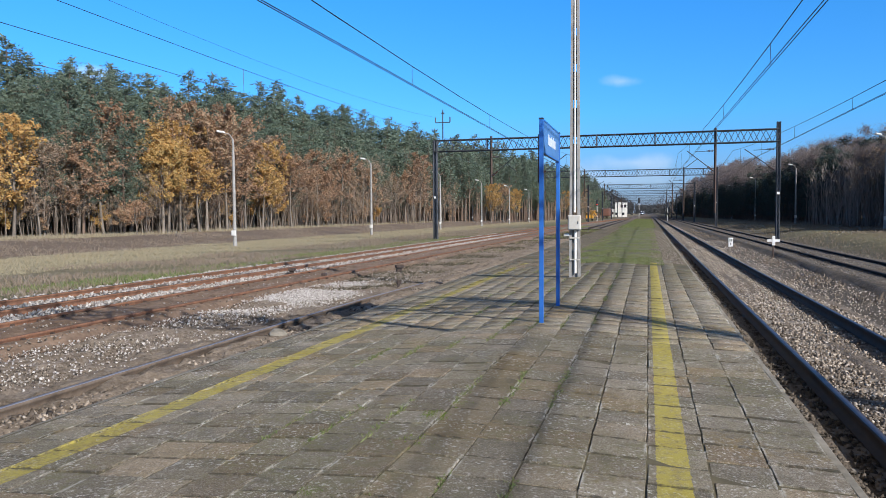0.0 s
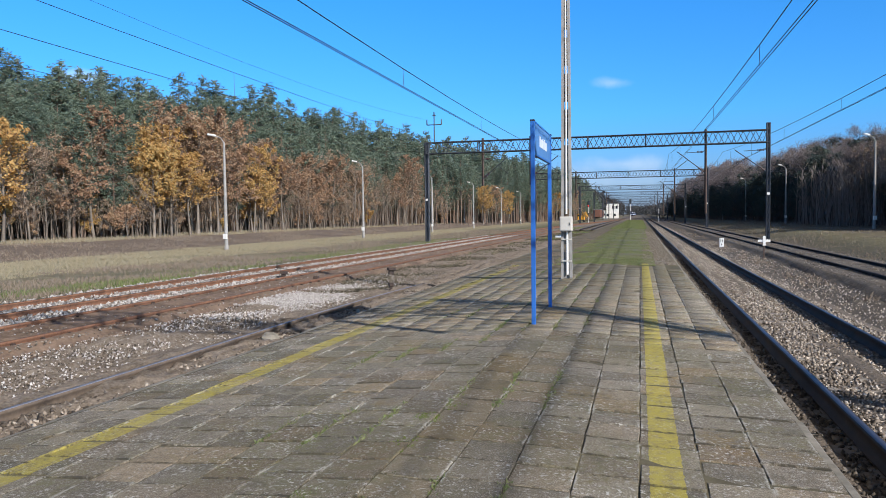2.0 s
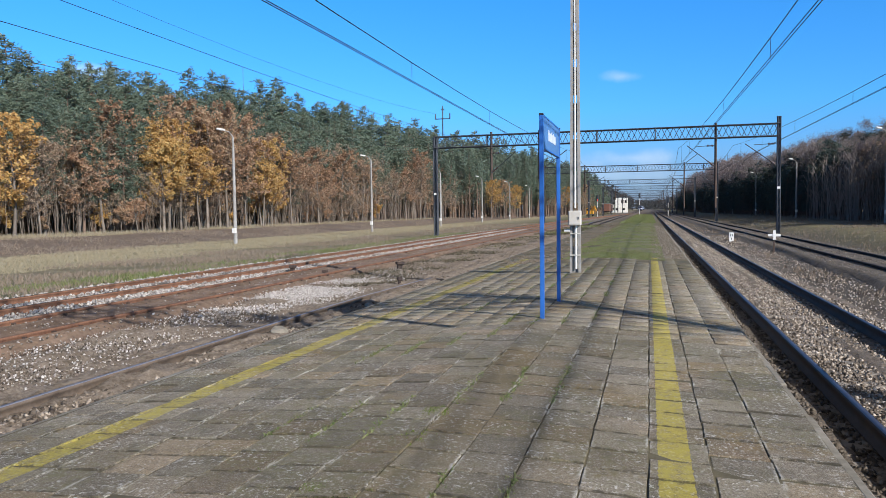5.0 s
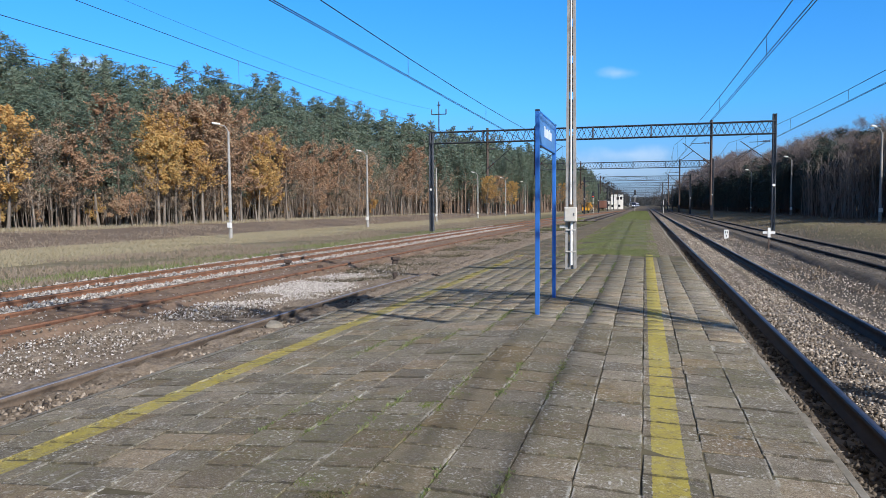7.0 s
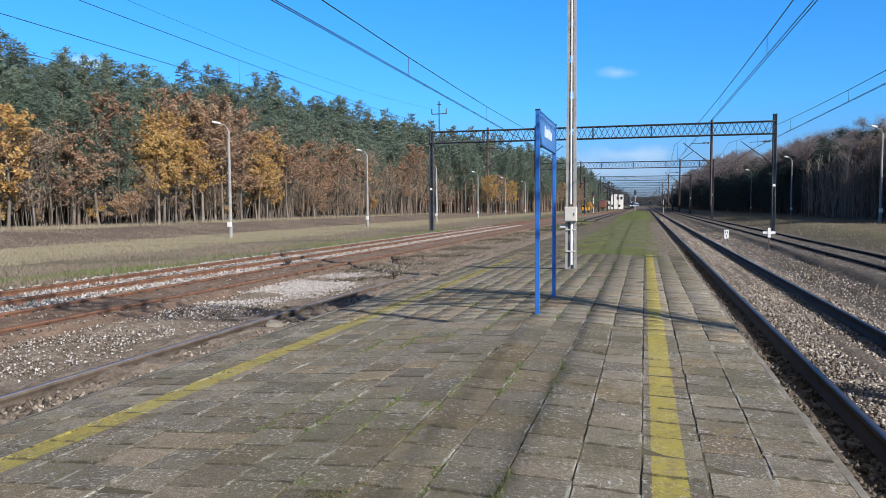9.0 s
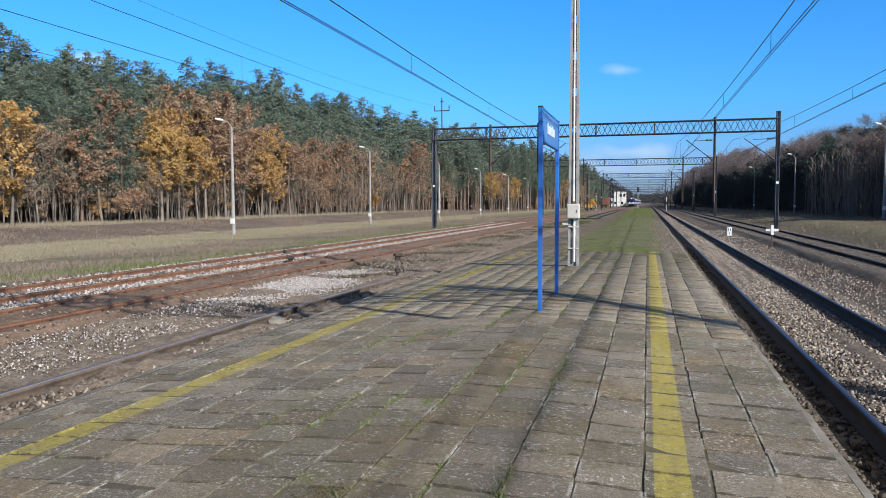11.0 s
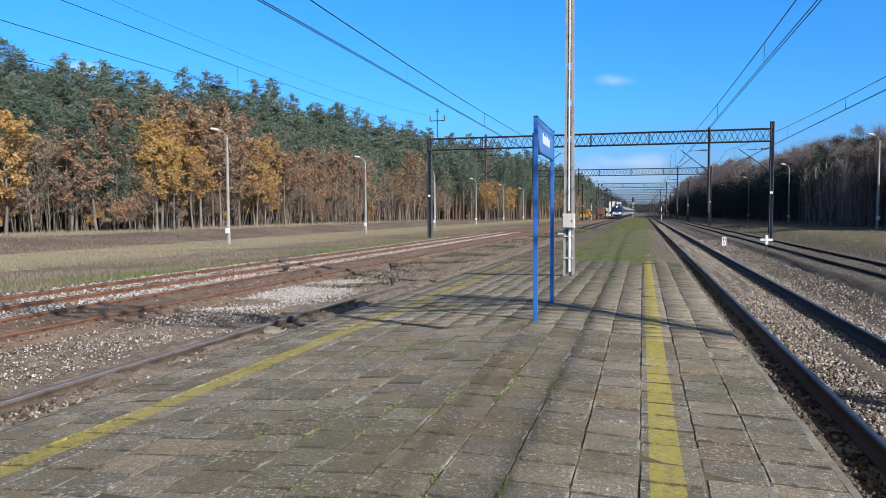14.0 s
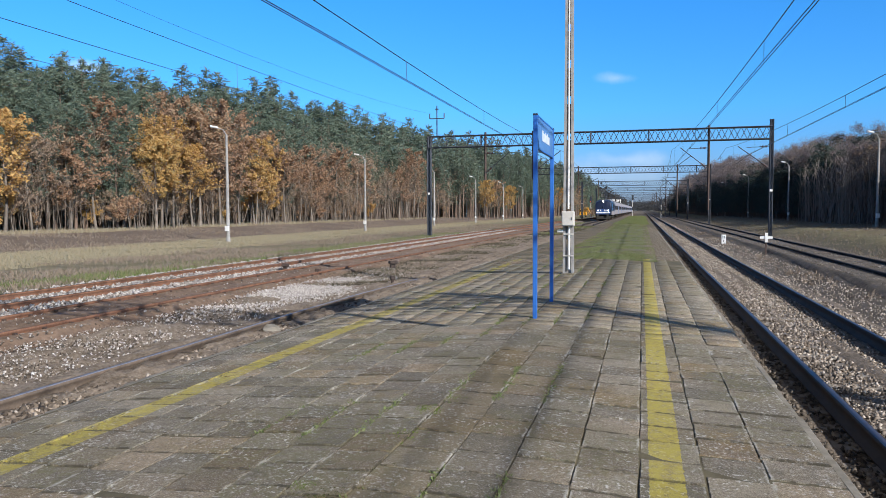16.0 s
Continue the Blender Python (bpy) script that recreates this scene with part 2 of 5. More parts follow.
def ground_material():
    """Dry grass, heath, bare earth and grey gravel dust, in uneven strips along the line."""
    m, n, l, b = material("ground_cover", 0.95)
    p = world_position(n)
    x = n.new("ShaderNodeSeparateXYZ")
    l.new(p, x.inputs[0])
    wob = calc(n, l, "MULTIPLY_ADD", noise_tex(n, l, 0.22, 4, 0.6, p), 4.0, -2.0)
    fx = calc(n, l, "DIVIDE", calc(n, l, "ADD", calc(n, l, "ADD", x.outputs[0], wob), 60.0), 120.0)
    at = lambda v: (v + 60) / 120
    strips = ramp(n, l, fx, [(at(-56), (0.13, 0.085, 0.05)), (at(-47.5), (0.23, 0.175, 0.11)), (at(-45), (0.16, 0.125, 0.105)), (at(-37), (0.165, 0.13, 0.105)),
                             (at(-34), (0.33, 0.29, 0.185)), (at(-29), (0.31, 0.28, 0.175)), (at(-24), (0.20, 0.18, 0.12)), (at(-18), (0.115, 0.125, 0.055)),
                             (at(-15), (0.17, 0.145, 0.11)), (at(-9), (0.15, 0.13, 0.105)), (at(-5), (0.14, 0.11, 0.08)), (at(0.5), (0.15, 0.13, 0.105)),
                             (at(4.5), (0.10, 0.085, 0.07)), (at(9), (0.095, 0.08, 0.062)), (at(11.5), (0.10, 0.09, 0.055)), (at(14), (0.165, 0.15, 0.082)),
                             (at(18), (0.15, 0.125, 0.075)), (at(24), (0.10, 0.075, 0.05))])
    fine = noise_tex(n, l, 14, 6, 0.75, p)
    mid = noise_tex(n, l, 1.6, 5, 0.65, p)
    tone = ramp(n, l, calc(n, l, "ADD", calc(n, l, "MULTIPLY", fine, 0.55), calc(n, l, "MULTIPLY", mid, 0.45)), [(0.33, (0.45, 0.45, 0.45)), (0.68, (1.5, 1.45, 1.4))])
    l.new(mix(n, l, 1.0, strips, tone, "MULTIPLY"), b.inputs["Base Color"])
    bump(n, l, b, fine, 0.9, 0.06)
    return m


M = dict(
    slab=slab_material(), ground=ground_material(),
    ballast=grainy("ballast_stone", (0.045, 0.036, 0.027), (0.27, 0.222, 0.178), 22, 0.9, coarse=0.25, relief=0.9, distance=0.04),
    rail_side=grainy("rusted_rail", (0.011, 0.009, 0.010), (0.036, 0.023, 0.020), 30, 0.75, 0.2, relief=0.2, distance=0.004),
    rust=grainy("orange_rusted_rail", (0.10, 0.047, 0.030), (0.27, 0.135, 0.08), 25, 0.9, 0.0, relief=0.3, distance=0.004),
    rail_top=grainy("polished_rail_head", (0.06, 0.06, 0.085), (0.13, 0.13, 0.17), 8, 0.45, 0.7, relief=0.0),
    sleeper=grainy("concrete_sleeper", (0.14, 0.12, 0.10), (0.30, 0.27, 0.24), 20, 0.9, relief=0.4),
    edge=grainy("mossy_edge_concrete", (0.16, 0.145, 0.115), (0.36, 0.33, 0.28), 12, 0.9, relief=0.5),
    blue=grainy("blue_paint", (0.018, 0.105, 0.38), (0.034, 0.165, 0.54), 6, 0.42, coarse=0.8, relief=0.05),
    faded_blue=grainy("faded_blue_enamel", (0.05, 0.16, 0.40), (0.11, 0.26, 0.54), 5, 0.5, coarse=0.7, relief=0.05),
    faded_white=grainy("faded_white_lettering", (0.42, 0.50, 0.60), (0.66, 0.71, 0.77), 12, 0.6, relief=0.0),
    brown_rail=grainy("brown_rail_side", (0.075, 0.055, 0.042), (0.19, 0.145, 0.11), 22, 0.85, relief=0.3, distance=0.004),
    white=grainy("white_paint", (0.62, 0.61, 0.58), (0.80, 0.79, 0.77), 7, 0.6, relief=0.05),
    concrete=grainy("pole_concrete", (0.21, 0.20, 0.19), (0.38, 0.37, 0.355), 9, 0.85, relief=0.3),
    steel=grainy("dark_painted_steel", (0.028, 0.034, 0.046), (0.075, 0.084, 0.10), 10, 0.6, 0.3, relief=0.1),
    rusty_steel=grainy("brown_oxide_steel", (0.035, 0.025, 0.022), (0.10, 0.065, 0.05), 10, 0.75, 0.1, relief=0.15),
    galvanised=grainy("galvanised_box", (0.42, 0.40, 0.36), (0.60, 0.57, 0.52), 9, 0.6, relief=0.1),
    wire=grainy("copper_wire", (0.02, 0.022, 0.022), (0.05, 0.055, 0.05), 5, 0.5, 0.5, relief=0.0),
    insulator=grainy("brown_porcelain", (0.05, 0.025, 0.018), (0.10, 0.045, 0.03), 9, 0.25, relief=0.0),
    pine_bark=grainy("pine_bark", (0.075, 0.054, 0.043), (0.20, 0.14, 0.105), 5, 0.95, relief=0.6, distance=0.03, spread=0.4),
    grey_bark=grainy("grey_bark", (0.09, 0.076, 0.065), (0.25, 0.215, 0.18), 5, 0.95, relief=0.5, distance=0.03, spread=0.5),
    birch_bark=grainy("birch_bark", (0.25, 0.23, 0.21), (0.62, 0.58, 0.54), 4, 0.85, relief=0.3, spread=0.4),
    # pine green, lightened to carry the haze over the forest
    needles=leafy("haze_lightened_needles", [(0.072, 0.108, 0.084), (0.112, 0.158, 0.116), (0.155, 0.205, 0.148), (0.20, 0.245, 0.18)], 0.6, 0.2),
    # the right-hand forest's shade is put into this darker needle colour
    dark_needles=leafy("shade_darkened_needles", [(0.024, 0.040, 0.036), (0.044, 0.066, 0.056), (0.072, 0.10, 0.08)], 0.6, 0.1),
    # bluish tones paint distance haze into the far wood's colour
    far_wood=leafy("haze_tinted_far_wood", [(0.032, 0.038, 0.042), (0.05, 0.055, 0.058), (0.07, 0.068, 0.068), (0.085, 0.076, 0.075)], 0.9, 0.1),
    # bark darkened in colour to stand for the right-hand forest's shade
    dark_bark=grainy("shade_darkened_bark", (0.06, 0.046, 0.042), (0.17, 0.13, 0.115), 5, 0.95, relief=0.5, distance=0.03, spread=0.5),
    thin_brown=leafy("faded_brown_leaves", [(0.21, 0.145, 0.10), (0.31, 0.22, 0.155), (0.39, 0.29, 0.21), (0.29, 0.24, 0.16)]),
    old_head=grainy("dull_blue_rail_head", (0.20, 0.20, 0.25), (0.34, 0.34, 0.40), 8, 0.5, 0.3, relief=0.0),
    strip=grainy("stony_dirt", (0.10, 0.074, 0.05), (0.35, 0.29, 0.235), 16, 0.95, coarse=0.4, relief=0.9, distance=0.03),
    dark_bed=grainy("dark_weedy_ballast", (0.045, 0.037, 0.03), (0.19, 0.162, 0.135), 16, 0.95, coarse=0.4, relief=0.9, distance=0.04),
    dark_moss=leafy("dark_moss", [(0.03, 0.035, 0.012), (0.06, 0.065, 0.02), (0.10, 0.10, 0.035)], 0.95, 0.1),
    moss=leafy("bright_moss", [(0.05, 0.085, 0.012), (0.10, 0.15, 0.02), (0.17, 0.21, 0.04)], 0.9, 0.2),
    oak_gold=leafy("golden_oak_leaves", [(0.34, 0.18, 0.065), (0.47, 0.275, 0.09), (0.57, 0.37, 0.14), (0.44, 0.32, 0.125)]),
    oak_brown=leafy("brown_oak_leaves", [(0.23, 0.13, 0.08), (0.33, 0.195, 0.12), (0.42, 0.275, 0.175), (0.33, 0.245, 0.15)]),
    platform_earth=grainy("earth_with_moss", (0.06, 0.05, 0.03), (0.18, 0.155, 0.09), 6, 0.95, coarse=0.6, relief=0.8, distance=0.02),
    turf=grainy("mossy_turf", (0.095, 0.085, 0.052), (0.165, 0.168, 0.085), 7, 0.95, coarse=0.65, relief=0.9, distance=0.02),
    brown_earth=grainy("brown_earth", (0.10, 0.066, 0.047), (0.27, 0.188, 0.135), 9, 0.95, coarse=0.5, relief=0.9, distance=0.03),
    twig=leafy("bare_twigs", [(0.085, 0.066, 0.055), (0.16, 0.128, 0.104), (0.26, 0.215, 0.18)], 0.9, 0.05),
    pale_stem=leafy("pale_sapling_stems", [(0.16, 0.14, 0.125), (0.25, 0.22, 0.2), (0.36, 0.325, 0.295)], 0.9, 0.05),
    red_twig=leafy("reddish_fine_twigs", [(0.14, 0.115, 0.108), (0.22, 0.18, 0.17), (0.31, 0.255, 0.24)], 0.9, 0.1),
    dry_grass=leafy("dry_grass", [(0.25, 0.215, 0.14), (0.32, 0.28, 0.19), (0.38, 0.335, 0.235), (0.28, 0.245, 0.17)], 0.8, 0.2),
    dark_weed=leafy("dark_dead_weeds", [(0.055, 0.05, 0.03), (0.10, 0.085, 0.055), (0.15, 0.125, 0.085)], 0.95, 0.1),
    heath=leafy("brown_heath", [(0.16, 0.125, 0.10), (0.22, 0.175, 0.138), (0.29, 0.235, 0.18)], 0.9, 0.15),
    green_grass=leafy("short_green_grass", [(0.10, 0.145, 0.040), (0.145, 0.185, 0.060), (0.19, 0.215, 0.085), (0.25, 0.235, 0.12)], 0.7, 0.25),
)


# ---- building helpers ----
RNG = np.random.default_rng(7)


def part(name, bm, mat, parent=None, label=""):
    me = bpy.data.meshes.new(name)
    bm.to_mesh(me)
    bm.free()
    return attach(name, me, mat, parent, label)


def attach(name, me, mat, parent=None, label=""):
    if mat is not None and not me.materials:
        me.materials.append(mat)
    ob = new(name, me)
    if parent is not None:
        ob.parent = parent
    return tagged(ob, label)


def quick(name, verts, faces):
    """A mesh from arrays; all faces have the same number of corners."""
    verts, faces = np.asarray(verts, np.float32), np.asarray(faces, np.int32)
    me = bpy.data.meshes.new(name)
    me.vertices.add(len(verts))
    me.vertices.foreach_set("co", verts.ravel())
    me.loops.add(faces.size)
    me.loops.foreach_set("vertex_index", faces.ravel())
    me.polygons.add(len(faces))
    me.polygons.foreach_set("loop_start", np.arange(0, faces.size, faces.shape[1], dtype=np.int32))
    me.update(calc_edges=True)
    return me


def empty(name, m, label, category, group="", kind=""):
    ob = new(name)
    ob.matrix_basis = m
    return tagged(ob, label, category, group, kind)


def box(bm, x0, x1, y0, y1, z0, z1, bevel=0.0):
    vs = bmesh.ops.create_cube(bm, size=1, matrix=Matrix.Translation(((x0 + x1) / 2, (y0 + y1) / 2, (z0 + z1) / 2)) @ Matrix.Diagonal((x1 - x0, y1 - y0, z1 - z0, 1)))["verts"]
    if bevel:
        es = list({e for v in vs for e in v.link_edges})
        bmesh.ops.bevel(bm, geom=es, offset=bevel, segments=1, affect="EDGES")
    return bm


def boxed(*a, **k):
    return box(bmesh.new(), *a, **k)


def tube(bm, a, b, r0, r1=None, n=8, caps=True):
    a, b = Vector(a), Vector(b)
    d = b - a
    m = Matrix.Translation((a + b) / 2) @ d.to_track_quat("Z", "Y").to_matrix().to_4x4()
    bmesh.ops.create_cone(bm, cap_ends=caps, segments=n, radius1=r0, radius2=r0 if r1 is None else r1, depth=d.length, matrix=m)
    return bm


def tubes(segs, n=6):
    bm = bmesh.new()
    for s in segs:
        tube(bm, *s, n=n)
    return bm


def bar(bm, a, b, w):
    """A square bar from a to b."""
    return tube(bm, a, b, w * 0.7, w * 0.7, 4)


def ribbon(name, path, section, closed=True):
    """Sweeps a section (offset to the right, height) along a path of (x, y, z)."""
    path = np.asarray(path, float)
    d = np.gradient(path[:, :2], axis=0)
    d /= np.linalg.norm(d, axis=1)[:, None]
    right = np.c_[d[:, 1], -d[:, 0]]
    k = len(section)
    v = np.zeros((len(path), k, 3))
    for j, (o, h) in enumerate(section):
        v[:, j, :2] = path[:, :2] + right * o
        v[:, j, 2] = path[:, 2] + h
    f = []
    for i in range(len(path) - 1):
        for j in range(k if closed else k - 1):
            j2 = (j + 1) % k
            f.append((i * k + j, i * k + j2, (i + 1) * k + j2, (i + 1) * k + j))
    return quick(name, v.reshape(-1, 3), f)


def wave(x, y, s=1.0, seed=0.0):
    """Cheap smooth unevenness, about -1 to 1."""
    return (np.sin(x * 1.7 * s + 3.1 * np.sin(y * 0.9 * s + seed) + seed) + np.sin(y * 1.3 * s + 2.3 * np.sin(x * 1.1 * s - seed)) + np.sin((x * 0.6 - y * 0.8) * 2.9 * s + seed * 2)) / 3


# ---- ground ----
RAIL_TOP = -0.393
LEFT_X, RIGHT_X, RIDGE_X = -4.82, 1.145, -1.5


def smooth(a, b, v):
    t = np.clip((v - a) / (b - a), 0, 1)
    return t * t * (3 - 2 * t)


def ground_z(x, y):
    x, y = np.asarray(x, float), np.asarray(y, float)
    z = np.full(np.broadcast(x, y).shape, -0.70)
    z = z + smooth(9.5, 15, x) * 0.50 + smooth(20, 34, x) * 0.5
    z = z - smooth(-16.5, -20, x) * 0.15 + smooth(-36, -46, x) * 0.55 + smooth(-48, -70, x) * 0.6
    z = z + wave(x, y, 0.35, 1.0) * 0.05 + wave(x, y, 2.2, 2.0) * 0.018
    return z


def platform_z(x):
    return np.where(np.asarray(x) < RIDGE_X, 0.05 + 0.066 * (np.asarray(x) - RIDGE_X), 0.05 - 0.038 * (np.asarray(x) - RIDGE_X))


xs = np.concatenate([[-900, -600, -400, -280, -200, -150, -120, -100], np.arange(-90, -20, 1.0), np.arange(-20, 20, 0.35), np.arange(20, 60, 1.5), [65, 75, 90, 110, 150, 200, 300, 500, 900]])
ys = np.concatenate([[-900, -500, -250, -120, -60, -30, -15], np.arange(-8, 60, 0.6), np.arange(60, 200, 2.5), [210, 230, 260, 300, 350, 420, 500, 650, 900, 1300, 2000, 3500]])
gx, gy = np.meshgrid(xs, ys)
gi = np.arange(gx.size).reshape(gx.shape)
gf = np.stack([gi[:-1, :-1], gi[:-1, 1:], gi[1:, 1:], gi[1:, :-1]], -1).reshape(-1, 4)
ground = attach("ground", quick("ground", np.c_[gx.ravel(), gy.ravel(), ground_z(gx, gy).ravel()], gf), M["ground"])
ground.data.shade_smooth()
tagged(ground, "dry autumn grass, brown heath and bare earth beside railway tracks", "ground", kind="structure")

# ---- tracks ----
RAIL = [(-0.036, 0.0), (0.036, 0.0), (0.036, -0.038), (0.009, -0.055), (0.009, -0.145), (0.07, -0.16), (0.07, -0.172), (-0.07, -0.172), (-0.07, -0.16), (-0.009, -0.145), (-0.009, -0.055), (-0.036, -0.038)]


def straight(x, y0, y1, step=6.0):
    k = max(2, int((y1 - y0) / step))
    return [(x, y0 + (y1 - y0) * i / k, RAIL_TOP) for i in range(k + 1)]


def shifted(path, off):
    q = np.asarray(path, float)
    d = np.gradient(q[:, :2], axis=0)
    d /= np.linalg.norm(d, axis=1)[:, None]
    q = q.copy()
    q[:, 0] += d[:, 1] * off
    q[:, 1] -= d[:, 0] * off
    return q


def railway(path, label, side, top, bed, rails=(-0.75, 0.75), bed_half=2.0, sleepers=True, sleeper_to=80.0, bed_rise=0.0):
    path = np.asarray(path, float)
    t = empty("railway_track", Matrix(), label, "railway track", "railway tracks")
    for off in rails:
        q = shifted(path, off)
        r = attach("rail", ribbon("rail", q, RAIL), side, t)
        if top is not None:
            attach("running_surface", ribbon("running_surface", q + [0, 0, 0.002], [(-0.030, 0), (0.030, 0), (0.030, -0.001), (-0.030, -0.001)]), top, r, "worn bright steel running surface")
    fine = np.concatenate([np.linspace(a, b, 12, endpoint=False) for a, b in zip(path[:-1], path[1:]) if a[1] < 90] + [path[path[:, 1] >= 90][:1] if (path[:, 1] >= 90).any() else path[-1:], path[path[:, 1] > 96]])
    offs = np.linspace(-bed_half - 0.7, bed_half + 0.7, 40)
    v = np.zeros((len(fine), len(offs), 3))
    v[:, :, 0] = fine[:, None, 0] + offs
    v[:, :, 1] = fine[:, None, 1]
    h = np.where(np.abs(offs) < bed_half, -0.19 + bed_rise, -0.19 + bed_rise - (np.abs(offs) - bed_half) * 0.45)
    v[:, :, 2] = RAIL_TOP + h + 0.022 * wave(v[:, :, 0], v[:, :, 1], 4.0) + 0.02 * RNG.standard_normal(v.shape[:2]) * (fine[:, None, 1] < 60)
    i = np.arange(v.shape[0] * v.shape[1]).reshape(v.shape[:2])
    f = np.stack([i[:-1, :-1], i[:-1, 1:], i[1:, 1:], i[1:, :-1]], -1).reshape(-1, 4)
    attach("ballast_bed", quick("ballast_bed", v.reshape(-1, 3), f), bed, t, "crushed grey stone ballast")
    if sleepers:
        bm = boxed(-1.25, 1.25, -0.12, 0.12, -0.16, 0, 0.02)
        me = bpy.data.meshes.new("sleeper")
        bm.to_mesh(me)
        bm.free()
        y = path[0][1]
        while y < min(sleeper_to, path[-1][1]):
            s = attach("sleeper", me, M["sleeper"], t)
            s.location = (float(np.interp(y, path[:, 1], path[:, 0])), y, RAIL_TOP - 0.172 - 0.012 * random.random())
            y += 0.62
    return t


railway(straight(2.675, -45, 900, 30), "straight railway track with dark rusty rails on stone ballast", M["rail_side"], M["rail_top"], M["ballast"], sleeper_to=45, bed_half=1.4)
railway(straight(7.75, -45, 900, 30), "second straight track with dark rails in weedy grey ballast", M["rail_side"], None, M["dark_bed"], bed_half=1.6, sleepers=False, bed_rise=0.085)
railway([(-13.5 + 6.6 * float(smooth(105, 290, y)), y, RAIL_TOP) for y in [-45, -30, -15, 0, 10, 20, 30, 40, 50, 60, 70, 80, 90, 100, 115, 130, 145, 160, 180, 200, 220, 240, 260, 280, 300]],
        "brown rusty track on pale ballast curving in from the far side", M["rust"], M["rail_side"], M["ballast"], bed_half=1.7, sleeper_to=60, bed_rise=0.05)
disused = railway([(-10.62, y, RAIL_TOP - 0.02) for y in (-45, -30, -15, 0, 8, 16, 24, 32, 40, 50, 60, 70, 80, 95)], "disused rust-brown track half sunk in brown earth", M["rust"], None, M["brown_earth"], bed_half=0.95, sleepers=False, bed_rise=0.10)
railway([(-7.0, y, RAIL_TOP) for y in (100, 130, 160, 200, 250, 300, 400, 500, 700, 900)], "straight running track with bright rails far along the line", M["rail_side"], M["rail_top"], M["ballast"], sleepers=False)

# the one rail left of the old platform track, sinking into rubble
old = empty("old_rail", Matrix(), "single old rail half buried in rubble beside the platform", "rail")
q = [(-6.28, -45, RAIL_TOP), (-6.28, 4, RAIL_TOP), (-6.27, 10, RAIL_TOP), (-6.3, 13, RAIL_TOP), (-6.36, 16, RAIL_TOP - 0.03), (-6.42, 20, RAIL_TOP - 0.1), (-6.5, 26, RAIL_TOP - 0.25)]
q = [(a, b, c - 0.01) for a, b, c in q]
attach("rail", ribbon("rail", q, RAIL), M["brown_rail"], old)
attach("running_surface", ribbon("running_surface", np.array(q) + [0, 0, 0.002], [(-0.034, 0), (0.034, 0), (0.034, -0.001), (-0.034, -0.001)]), M["old_head"], old, "worn bluish steel running surface")

# rusted rail clips along the disused track
bm = boxed(-0.10, 0.10, -0.055, 0.055, -0.16, -0.095, 0.012)
box(bm, -0.085, 0.085, -0.025, 0.025, -0.10, -0.055, 0.008)
clip_mesh = bpy.data.meshes.new("rail_clip")
bm.to_mesh(clip_mesh)
bm.free()
for k in range(70):
    for off in (-0.75, 0.75):
        c = attach("rail_clip", clip_mesh, M["rusty_steel"], disused)
        c.location = (-10.62 + off, 9.0 + 0.62 * k, RAIL_TOP - 0.01)

# rubble strip between platform and old tracks
rx, ry = np.meshgrid(np.linspace(-9.4, -4.8, 90), np.linspace(-45, 60, 620))
rz = -0.60 + 0.05 * wave(rx, ry, 1.1, 4.0) + 0.025 * wave(rx, ry, 4.5, 5.0) + 0.018 * RNG.standard_normal(rx.shape) - 0.10 * smooth(-9.0, -9.4, rx) + 0.06 * smooth(-5.8, -5.2, rx) + 0.10 * smooth(-6.25, -6.19, rx) * (1 - smooth(-5.9, -5.2, rx)) + 0.07 * np.exp(-((rx + 6.7) / 0.5) ** 2)
ri = np.arange(rx.size).reshape(rx.shape)
rubble = attach("ballast_strip", quick("ballast_strip", np.c_[rx.ravel(), ry.ravel(), rz.ravel()], np.stack([ri[:-1, :-1], ri[:-1, 1:], ri[1:, 1:], ri[1:, :-1]], -1).reshape(-1, 4)), M["strip"])
tagged(rubble, "strip of broken ballast and brown earth where a track was lifted", "ballast", kind="structure")


def stones(name, n, region, size, mat, label):
    """Angular broken stones lying in a region: a function that gives n places (x, y, z)."""
    c = region(n)
    s = RNG.uniform(*size, len(c))
    base = np.array([(1, 0, 0), (-1, 0, 0), (0, 1, 0), (0, -1, 0), (0, 0, 1), (0, 0, -1)], float)
    faces = np.array([(0, 2, 4), (2, 1, 4), (1, 3, 4), (3, 0, 4), (2, 0, 5), (1, 2, 5), (3, 1, 5), (0, 3, 5)])
    v = base[None] * RNG.uniform(0.45, 1.25, (len(c), 6, 1)) + RNG.normal(0, 0.22, (len(c), 6, 3))
    qs = RNG.normal(size=(len(c), 4))
    qs /= np.linalg.norm(qs, axis=1)[:, None]
    w, x, y, z = qs.T
    R = np.stack([1 - 2 * (y * y + z * z), 2 * (x * y - z * w), 2 * (x * z + y * w), 2 * (x * y + z * w), 1 - 2 * (x * x + z * z), 2 * (y * z - x * w), 2 * (x * z - y * w), 2 * (y * z + x * w), 1 - 2 * (x * x + y * y)], -1).reshape(-1, 3, 3)
    v = np.einsum("nij,nkj->nki", R, v) * s[:, None, None] + c[:, None]
    f = (faces[None] + (np.arange(len(c)) * 6)[:, None, None]).reshape(-1, 3)
    return tagged(attach(name, quick(name, v.reshape(-1, 3), f), mat), label, "ballast", kind="stuff")


stone_mat = leafy("broken_granite", [(0.055, 0.042, 0.032), (0.175, 0.142, 0.113), (0.31, 0.262, 0.215), (0.56, 0.495, 0.43)], 0.9, 0.0)


